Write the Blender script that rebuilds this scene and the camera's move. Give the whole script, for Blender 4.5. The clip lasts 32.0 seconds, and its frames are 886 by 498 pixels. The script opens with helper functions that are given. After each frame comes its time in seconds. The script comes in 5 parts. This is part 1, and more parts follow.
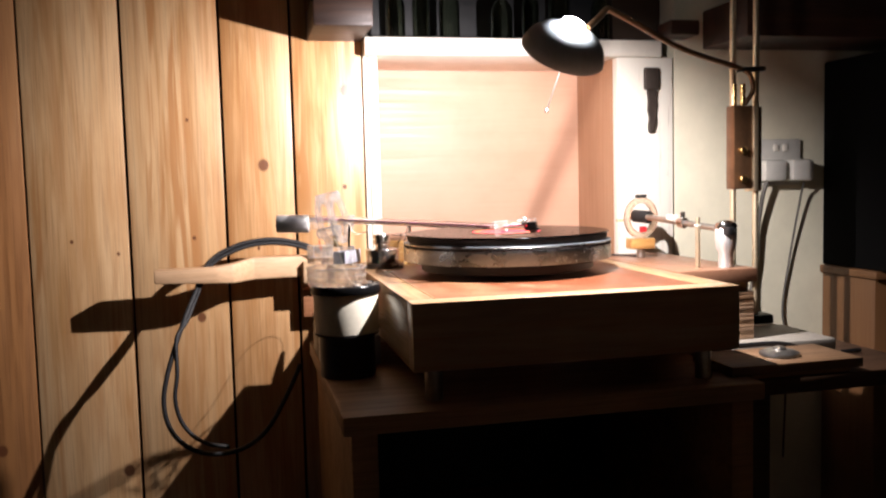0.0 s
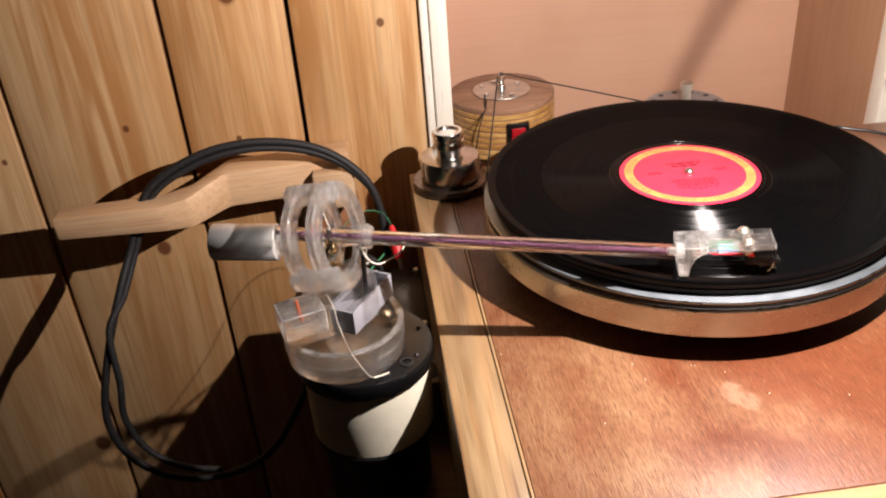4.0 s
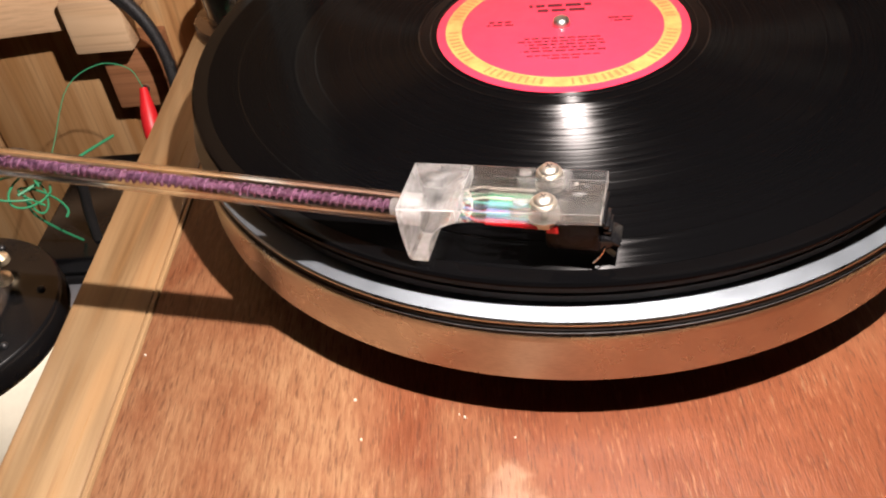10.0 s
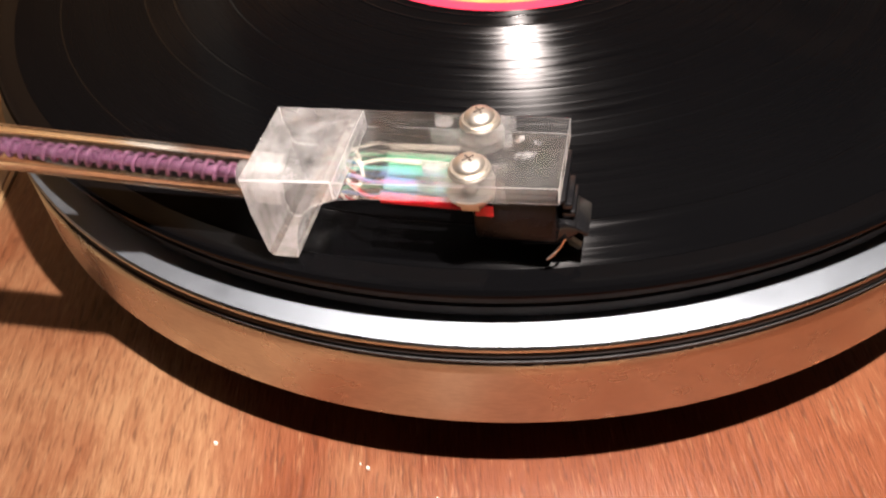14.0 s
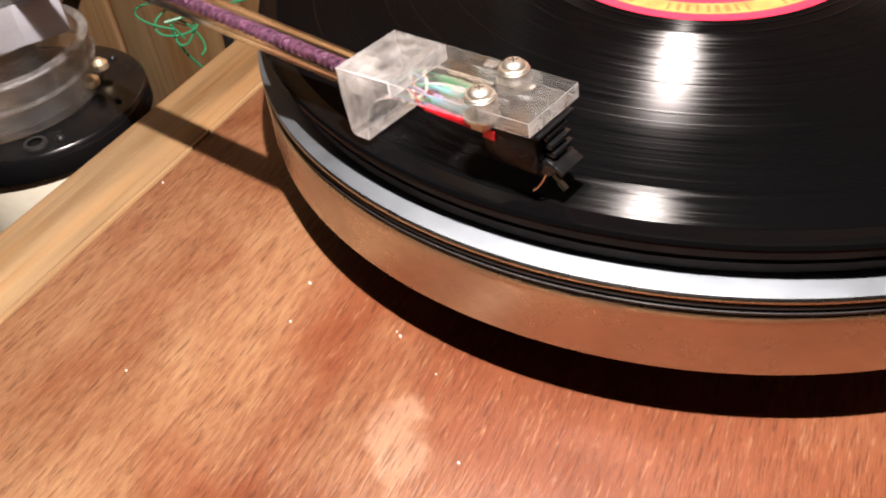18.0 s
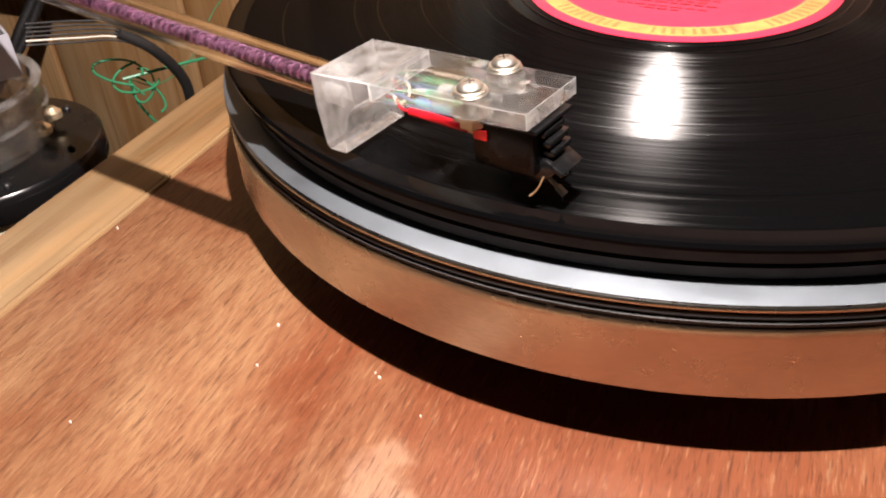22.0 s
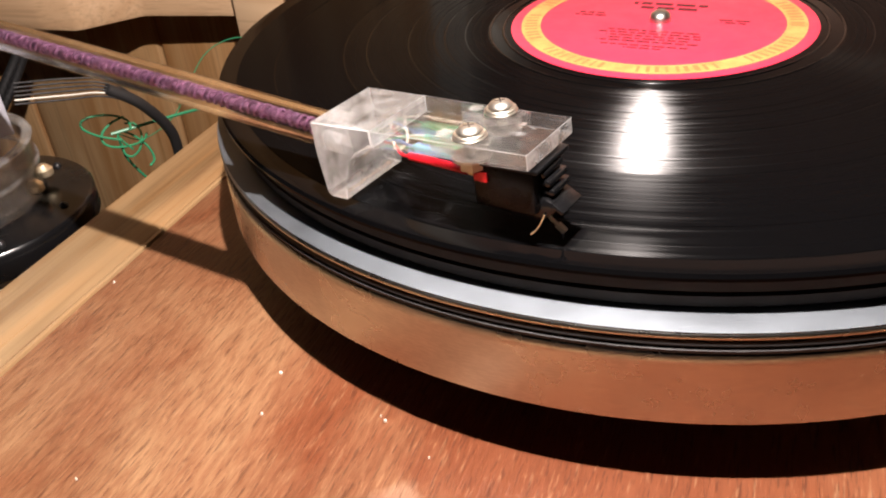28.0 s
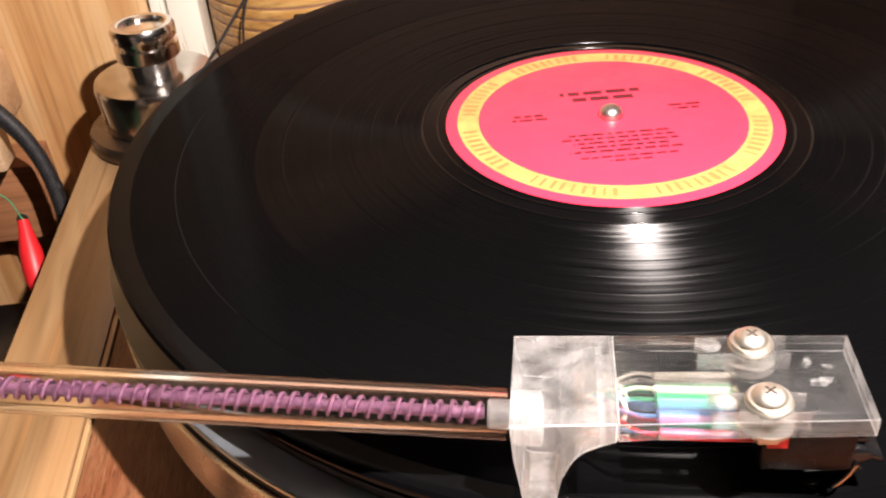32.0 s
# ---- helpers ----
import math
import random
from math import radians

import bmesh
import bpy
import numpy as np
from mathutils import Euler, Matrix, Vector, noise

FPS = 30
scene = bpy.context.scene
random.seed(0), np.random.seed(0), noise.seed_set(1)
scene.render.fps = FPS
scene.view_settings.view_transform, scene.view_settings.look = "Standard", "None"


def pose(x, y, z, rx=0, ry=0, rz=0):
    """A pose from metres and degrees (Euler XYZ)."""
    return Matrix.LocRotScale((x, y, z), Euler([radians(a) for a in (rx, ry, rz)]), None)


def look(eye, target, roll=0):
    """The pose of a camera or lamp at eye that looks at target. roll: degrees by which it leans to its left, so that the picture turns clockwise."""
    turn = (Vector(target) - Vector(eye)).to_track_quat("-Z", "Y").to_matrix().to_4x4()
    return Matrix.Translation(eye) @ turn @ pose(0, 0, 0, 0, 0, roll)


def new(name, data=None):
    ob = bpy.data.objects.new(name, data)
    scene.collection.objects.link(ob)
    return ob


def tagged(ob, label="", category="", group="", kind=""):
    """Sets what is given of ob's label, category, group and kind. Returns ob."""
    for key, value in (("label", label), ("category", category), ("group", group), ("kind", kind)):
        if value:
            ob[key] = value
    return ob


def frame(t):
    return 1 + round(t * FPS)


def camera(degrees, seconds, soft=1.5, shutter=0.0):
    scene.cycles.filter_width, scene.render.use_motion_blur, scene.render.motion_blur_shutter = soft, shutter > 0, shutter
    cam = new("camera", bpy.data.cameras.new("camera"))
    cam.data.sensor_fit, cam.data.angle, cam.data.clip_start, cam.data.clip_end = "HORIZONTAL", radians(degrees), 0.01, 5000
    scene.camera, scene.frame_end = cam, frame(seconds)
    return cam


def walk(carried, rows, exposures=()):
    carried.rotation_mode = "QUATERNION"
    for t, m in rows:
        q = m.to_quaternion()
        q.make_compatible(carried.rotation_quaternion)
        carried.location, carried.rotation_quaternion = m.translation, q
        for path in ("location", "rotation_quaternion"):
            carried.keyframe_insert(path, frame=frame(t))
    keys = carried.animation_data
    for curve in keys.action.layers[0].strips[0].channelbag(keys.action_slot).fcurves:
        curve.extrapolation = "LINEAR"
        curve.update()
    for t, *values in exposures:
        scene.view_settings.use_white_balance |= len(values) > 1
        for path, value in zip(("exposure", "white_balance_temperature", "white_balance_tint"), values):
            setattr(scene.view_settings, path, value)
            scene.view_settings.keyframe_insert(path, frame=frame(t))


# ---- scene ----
cam = camera(54.28, 32.0, soft=2.0, shutter=0.3)
# seconds, eye, yaw, pitch and lean to the right in degrees
PATH = [
    (0, -0.3803, -1.2356, 1.1355, -12.89, -4.46, 1.46),
    (0.3, -0.3698, -1.1969, 1.2274, -12.92, -10.98, -0.04),
    (0.5, -0.3355, -1.1943, 1.3189, -11.10, -15.29, -1.83),
    (0.6, -0.3162, -1.1900, 1.3484, -9.90, -16.26, -1.83),
    (0.8, -0.2829, -1.1911, 1.3865, -7.26, -16.35, -0.98),
    (1, -0.2478, -1.1710, 1.3923, -5.20, -18.51, -0.67),
    (1.5, -0.2087, -1.0305, 1.3664, -3.59, -19.13, -0.36),
    (2, -0.2245, -0.8736, 1.3697, -1.86, -22.26, 1.57),
    (2.2, -0.2104, -0.8391, 1.3623, -0.01, -22.77, 3.12),
    (2.4, -0.1913, -0.8095, 1.3613, 1.75, -24.29, 4.15),
    (2.5, -0.1854, -0.7986, 1.3665, 2.66, -25.53, 4.72),
    (4.5, -0.2375, -0.5117, 1.3409, -6.66, -30.99, 4.23),
    (5, -0.2231, -0.4982, 1.3335, -7.76, -31.74, 3.94),
    (5.5, -0.2179, -0.4841, 1.3260, -8.43, -32.08, 3.09),
    (6, -0.2016, -0.4721, 1.3056, -7.69, -32.66, 3.20),
    (6.5, -0.1796, -0.4554, 1.2787, -6.21, -33.43, 3.42),
    (7, -0.1332, -0.4113, 1.2579, -2.63, -35.36, 4.06),
    (7.5, -0.0812, -0.3774, 1.2419, 4.07, -37.21, 6.10),
    (8, -0.0449, -0.3697, 1.2415, 7.70, -38.75, 6.95),
    (8.5, -0.0382, -0.3630, 1.2499, 7.18, -40.50, 6.88),
    (9, -0.0288, -0.3394, 1.2420, 7.67, -41.71, 8.33),
    (9.5, -0.0314, -0.3267, 1.2342, 5.78, -41.74, 7.44),
    (10, -0.0310, -0.3232, 1.2310, 5.03, -41.80, 7.10),
    (10.5, -0.0388, -0.3228, 1.2291, 2.82, -42.91, 5.42),
    (11, -0.0400, -0.3234, 1.2317, 2.69, -41.54, 5.44),
    (11.5, -0.0370, -0.3215, 1.2321, 3.28, -41.08, 5.94),
    (12, -0.0353, -0.3187, 1.2298, 3.87, -41.22, 6.60),
    (12.5, -0.0223, -0.3147, 1.2212, 6.36, -41.15, 8.43),
    (13, 0.0002, -0.3143, 1.2182, 9.47, -41.15, 9.14),
    (13.5, -0.0040, -0.2855, 1.2052, 6.55, -42.48, 8.32),
    (14, -0.0216, -0.2555, 1.1784, 1.31, -45.30, 5.02),
    (14.5, -0.0276, -0.2646, 1.1720, -4.33, -43.11, 1.28),
    (16.5, 0.0481, -0.2821, 1.1657, 22.84, -41.67, 3.18),
    (17, 0.0519, -0.2756, 1.1725, 26.45, -42.67, 5.09),
    (17.5, 0.0531, -0.2833, 1.1804, 29.89, -42.38, 7.57),
    (18, 0.0515, -0.2909, 1.1869, 29.45, -42.05, 6.18),
    (18.5, 0.0541, -0.2916, 1.1890, 29.82, -41.45, 6.00),
    (19, 0.0561, -0.2873, 1.1832, 29.11, -41.40, 5.46),
    (19.5, 0.0547, -0.2881, 1.1736, 28.28, -37.89, 4.62),
    (20, 0.0540, -0.2898, 1.1639, 27.31, -36.74, 3.73),
    (20.5, 0.0492, -0.2925, 1.1600, 25.44, -36.42, 3.55),
    (21, 0.0488, -0.2949, 1.1607, 25.77, -35.63, 4.05),
    (21.5, 0.0464, -0.2925, 1.1606, 25.55, -36.12, 4.51),
    (22, 0.0426, -0.2913, 1.1609, 25.25, -35.93, 4.37),
    (22.5, 0.0399, -0.2904, 1.1576, 25.09, -36.08, 4.19),
    (23, 0.0416, -0.2923, 1.1578, 24.71, -35.63, 3.85),
    (23.5, 0.0438, -0.2904, 1.1605, 24.10, -35.52, 3.90),
    (24, 0.0453, -0.2895, 1.1615, 23.68, -35.27, 3.99),
    (24.5, 0.0442, -0.2891, 1.1597, 23.03, -34.97, 3.48),
    (25, 0.0422, -0.2897, 1.1604, 23.06, -35.43, 3.49),
    (25.5, 0.0418, -0.2908, 1.1594, 23.32, -35.22, 3.02),
    (27.5, 0.0382, -0.2939, 1.1617, 23.26, -35.60, 4.81),
    (28, 0.0391, -0.2955, 1.1629, 23.46, -33.28, 5.58),
    (28.5, 0.0356, -0.2936, 1.1587, 23.42, -34.13, 6.91),
    (29, 0.0334, -0.2883, 1.1574, 23.58, -34.22, 6.73),
    (29.5, 0.0215, -0.2834, 1.1620, 22.33, -33.83, 5.58),
    (30, 0.0049, -0.2749, 1.1756, 19.63, -36.82, 5.56),
    (30.6, -0.0526, -0.2556, 1.1784, 4.42, -37.95, 3.39),
    (31, -0.0690, -0.2309, 1.1745, 0.42, -37.27, 5.08),
    (31.5, -0.0717, -0.2181, 1.1791, -1.15, -37.61, 6.28),
    (32, -0.0769, -0.2322, 1.1856, -5.42, -35.84, 4.09),
]


def view(x, y, z, yaw, pitch, lean):
    a, b = radians(yaw), radians(pitch)
    way = Vector((-math.sin(a) * math.cos(b), math.cos(a) * math.cos(b), math.sin(b)))
    eye = Vector((x, y, z))
    return look(eye, eye + way, -lean)


EXPOSURES = [(0.0, 0.79, 5750, 10), (0.5, 0.50, 5750, 10), (1.0, 0.38, 5750, 10), (2.5, 0.1, 5950, 10), (4.5, -0.2, 6180, 10), (7.0, -0.28, 6180, 10), (29.5, -0.3, 6180, 10), (31.0, -0.2, 6180, 10), (32.0, 0.1, 6180, 10)]
walk(cam, [(t, view(*row)) for t, *row in PATH], EXPOSURES)

# ---- light ----
world = bpy.data.worlds.new("world")
scene.world = world
world.use_nodes = True
world.node_tree.nodes["Background"].inputs[0].default_value = (1.0, 0.72, 0.45, 1)
world.node_tree.nodes["Background"].inputs[1].default_value = 0.003

LAMP = Vector((0.0180, -0.1970, 1.2930))      # middle of the reflector's rim
AIM = Vector((-0.13, 0.62, -0.78)).normalized()
LAMP_SIDE = AIM.cross(Vector((0, 0, 1))).normalized()
LAMP_UP = LAMP_SIDE.cross(AIM)
LAMP_WATTS = 3.0
FILL_AIM = Vector((-0.85, 0.50, 0.05)).normalized()      # aim of three added fill spots that brighten the left wall and tower
for k in (-1, 0, 1):
    # row 0 is the added fill, the other rows are the lamp itself
    for row in (-0.5, 0.5, 0):
        led = bpy.data.lights.new("led", "SPOT")
        led.spot_size, led.spot_blend = (radians(156), 0.5) if row else (radians(108), 1.0)
        led.energy, led.color, led.shadow_soft_size = LAMP_WATTS if row else LAMP_WATTS * 0.8, (1.0, 0.85, 0.76), 0.003
        bulb = new("led_and_fill_light", led)
        bulb.rotation_euler = (AIM if row else FILL_AIM).to_track_quat("-Z", "Y").to_euler()
        bulb.location = LAMP - AIM * 0.012 + Vector((-0.005, -0.002, 0)) + LAMP_SIDE * 0.0016 * k + LAMP_UP * 0.0020 * row

# ---- materials ----


def mat(name, color=(0.5, 0.5, 0.5), rough=0.5, metal=0.0, **more):
    m = bpy.data.materials.new(name)
    m.use_nodes = True
    b = m.node_tree.nodes["Principled BSDF"]
    b.inputs["Base Color"].default_value = (*color, 1)
    b.inputs["Roughness"].default_value = rough
    b.inputs["Metallic"].default_value = metal
    for key, value in more.items():
        b.inputs[key.replace("_", " ")].default_value = value
    return m


def node(m, kind, **props):
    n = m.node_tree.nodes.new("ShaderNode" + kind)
    for key, value in props.items():
        if key == "operation":
            n.operation = value
        elif key == "blend":
            n.data_type, n.blend_type = "RGBA", value
        elif key in n.inputs:
            n.inputs[key].default_value = value
    return n


def link(m, a, b):
    m.node_tree.links.new(a, b)


def coords(m, scale=(1, 1, 1), rot=(0, 0, 0), shuffle=0.0):
    """Object coordinates in metres, scaled; shuffle moves the pattern from object to object."""
    tc = node(m, "TexCoord")
    mp = node(m, "Mapping")
    mp.inputs["Scale"].default_value = scale
    mp.inputs["Rotation"].default_value = rot
    link(m, tc.outputs["Object"], mp.inputs["Vector"])
    if not shuffle:
        return mp.outputs[0]
    info = node(m, "ObjectInfo")
    add = node(m, "VectorMath", operation="ADD")
    mul = node(m, "VectorMath", operation="SCALE")
    comb = node(m, "CombineXYZ")
    for k in range(3):
        link(m, info.outputs["Random"], comb.inputs[k])
    link(m, comb.outputs[0], mul.inputs[0])
    mul.inputs["Scale"].default_value = shuffle
    link(m, mp.outputs[0], add.inputs[0])
    link(m, mul.outputs[0], add.inputs[1])
    return add.outputs[0]


def ramp(m, fac, stops):
    r = node(m, "ValToRGB")
    while len(r.color_ramp.elements) < len(stops):
        r.color_ramp.elements.new(0.5)
    for e, (p, c) in zip(r.color_ramp.elements, stops):
        e.position, e.color = p, (*c, 1)
    link(m, fac, r.inputs[0])
    return r.outputs[0]


def noise_tex(m, vec, scale, detail=4.0, rough=0.55, distort=0.0):
    n = node(m, "TexNoise", Scale=scale, Detail=detail, Roughness=rough, Distortion=distort)
    link(m, vec, n.inputs["Vector"])
    return n.outputs["Fac"]


def mix(m, a, b, fac, blend="MIX"):
    x = node(m, "Mix", blend=blend)
    for sock, value in ((x.inputs[6], a), (x.inputs[7], b)):
        if isinstance(value, tuple):
            sock.default_value = (*value, 1)
        else:
            link(m, value, sock)
    if isinstance(fac, float):
        x.inputs[0].default_value = fac
    else:
        link(m, fac, x.inputs[0])
    return x.outputs[2]


def bump(m, height, strength, distance=0.001):
    b = node(m, "Bump", Strength=strength, Distance=distance)
    link(m, height, b.inputs["Height"])
    link(m, b.outputs[0], m.node_tree.nodes["Principled BSDF"].inputs["Normal"])


def paint(m, socket, color):
    link(m, color, m.node_tree.nodes["Principled BSDF"].inputs[socket])


def math_node(m, op, a, b=None):
    n = node(m, "Math", operation=op)
    for k, v in enumerate((a, b)):
        if v is None:
            continue
        if isinstance(v, (int, float)):
            n.inputs[k].default_value = v
        else:
            link(m, v, n.inputs[k])
    return n.outputs[0]


def wood(name, light, mid, dark, grain="z", rough=0.5, fine=1.0, knots=(), figure=9.0, coat=0.0, pores=0.5, shuffle=3.0, patches=None, streaks=0.0):
    """Planed wood: broad figure, fine fibres along the grain, pores, and knots at given places (x, z, radius) of a wall."""
    m = mat(name, mid, rough)
    stretch = {"x": (0.09, 1, 1), "y": (1, 0.09, 1), "z": (1, 1, 0.09)}[grain]
    v = coords(m, stretch, shuffle=shuffle)
    broad = noise_tex(m, v, figure, 2, 0.5, 0.8)
    rings = noise_tex(m, v, figure * 7, 3, 0.6, 0.5)
    both = math_node(m, "ADD", math_node(m, "MULTIPLY", broad, 0.5), math_node(m, "MULTIPLY", rings, 0.5))
    col = ramp(m, both, [(0.36, dark), (0.5, mid), (0.62, light)])
    info = node(m, "ObjectInfo")
    col = mix(m, col, ramp(m, info.outputs["Random"], [(0.0, (0.92, 0.80, 0.66)), (0.5, (1, 1, 1)), (1.0, (1.0, 0.90, 0.80))]), 0.8, "MULTIPLY")
    tiny = {"x": (0.02, 1, 1), "y": (1, 0.02, 1), "z": (1, 1, 0.02)}[grain]
    fibre = noise_tex(m, coords(m, tiny, shuffle=shuffle), 650 * fine, 3, 0.6)
    shade = ramp(m, fibre, [(0.33, (0.45, 0.40, 0.36)), (0.52, (1, 1, 1))])
    col = mix(m, col, shade, pores, "MULTIPLY")
    stain = noise_tex(m, coords(m, (1, 1, 1), shuffle=shuffle), 6.0, 4, 0.6)
    col = mix(m, col, ramp(m, stain, [(0.3, (0.80, 0.74, 0.68)), (0.6, (1, 1, 1))]), 0.5, "MULTIPLY")
    if streaks:
        flame = noise_tex(m, coords(m, {"x": (0.05, 1, 1), "y": (1, 0.05, 1), "z": (1, 1, 0.05)}[grain], shuffle=shuffle * 2), 48.0, 3, 0.55, 1.2)
        where = noise_tex(m, coords(m, {"x": (0.3, 1, 1), "y": (1, 0.3, 1), "z": (1, 1, 0.3)}[grain], shuffle=shuffle * 3), 9.0, 2, 0.5)
        amount = math_node(m, "MULTIPLY", ramp(m, flame, [(0.47, (0, 0, 0)), (0.61, (1, 1, 1))]), ramp(m, where, [(0.40, (0.12, 0.12, 0.12)), (0.60, (streaks,) * 3)]))
        col = mix(m, col, (0.40, 0.19, 0.065), amount)
    if patches:
        worn = noise_tex(m, coords(m, (1, 0.45, 1)), 13.0, 4, 0.6, 0.4)
        col = mix(m, col, patches, ramp(m, worn, [(0.47, (0, 0, 0)), (0.62, (0.75, 0.75, 0.75))]))
        bleach = noise_tex(m, coords(m, tiny), 220.0, 3, 0.6)
        col = mix(m, col, (0.10, 0.03, 0.012), ramp(m, bleach, [(0.60, (0, 0, 0)), (0.70, (0.55, 0.55, 0.55))]))
    if knots:
        geo = node(m, "TexCoord")
        sep = node(m, "SeparateXYZ")
        link(m, geo.outputs["Object"], sep.inputs[0])
        total = None
        for kx, kz, kr in knots:
            dx = math_node(m, "MULTIPLY", math_node(m, "SUBTRACT", sep.outputs[0], kx), 1.0 / kr)
            dz = math_node(m, "MULTIPLY", math_node(m, "SUBTRACT", sep.outputs[2], kz), 0.85 / kr)
            d2 = math_node(m, "ADD", math_node(m, "MULTIPLY", dx, dx), math_node(m, "MULTIPLY", dz, dz))
            spot = math_node(m, "DIVIDE", 1.0, math_node(m, "ADD", 1.0, math_node(m, "POWER", d2, 2.0)))
            total = spot if total is None else math_node(m, "MAXIMUM", total, spot)
        col = mix(m, col, (0.125, 0.042, 0.016), ramp(m, total, [(0.22, (0, 0, 0)), (0.48, (0.45, 0.45, 0.45)), (0.62, (0.92, 0.92, 0.92))]))
    paint(m, "Base Color", col)
    paint(m, "Roughness", ramp(m, fibre, [(0.3, (rough + 0.15,) * 3), (0.7, (rough - 0.08,) * 3)]))
    bump(m, fibre, 0.25, 0.0006)
    if coat:
        m.node_tree.nodes["Principled BSDF"].inputs["Coat Weight"].default_value = coat
        m.node_tree.nodes["Principled BSDF"].inputs["Coat Roughness"].default_value = 0.22
    return m


def grimy(name, color, rough, metal=0.0, scale=40.0, amount=0.3, relief=0.0, **more):
    """A painted, plastic or metal surface with faint marks."""
    m = mat(name, color, rough, metal, **more)
    f = noise_tex(m, coords(m, shuffle=1.0), scale, 5, 0.65)
    lo = tuple(c * (1 - amount) for c in color)
    paint(m, "Base Color", ramp(m, f, [(0.3, lo), (0.62, color)]))
    paint(m, "Roughness", ramp(m, f, [(0.3, (min(1, rough + 0.14),) * 3), (0.7, (rough,) * 3)]))
    if relief:
        bump(m, f, relief, 0.0008)
    return m


KNOTS = [(-0.346, 1.170, 0.0080), (-0.455, 0.923, 0.0065), (-0.207, 1.292, 0.0080), (-0.213, 1.131, 0.0034), (-0.580, 0.678, 0.0080), (-0.791, 1.095, 0.0075), (-0.768, 0.728, 0.0075), (-0.648, 1.055, 0.0026), (-0.579, 1.033, 0.0024), (-0.461, 1.054, 0.0028), (-0.464, 1.245, 0.0024), (-0.762, 1.017, 0.0030), (-0.359, 1.033, 0.0024), (-0.245, 0.74, 0.0060)]
PINE = wood("pine_boards", (0.665, 0.46, 0.25), (0.59, 0.378, 0.188), (0.45, 0.247, 0.092), "z", 0.40, 0.6, KNOTS, 6.0, 0.25, 0.4, streaks=0.9)
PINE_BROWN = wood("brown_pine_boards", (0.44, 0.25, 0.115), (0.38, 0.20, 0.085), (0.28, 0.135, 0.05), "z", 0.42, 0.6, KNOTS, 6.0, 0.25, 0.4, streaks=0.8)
PINE_ORANGE = wood("orange_pine_board", (0.68, 0.47, 0.26), (0.60, 0.36, 0.16), (0.42, 0.20, 0.07), "z", 0.36, 0.6, KNOTS, 8.0, 0.3, 0.4, streaks=1.0)
PINE_STRIP_Y = wood("pine_strip_lengthwise", (0.50, 0.35, 0.195), (0.385, 0.26, 0.135), (0.17, 0.098, 0.042), "y", 0.34, 0.7, (), 8.0, 0.35, 0.26, patches=(0.30, 0.20, 0.105), streaks=0.35)
PINE_STRIP_X = wood("pine_strip_crosswise", (0.56, 0.42, 0.27), (0.47, 0.33, 0.19), (0.32, 0.20, 0.10), "x", 0.34, 0.5, (), 6.0, 0.35, 0.2, streaks=0.5)


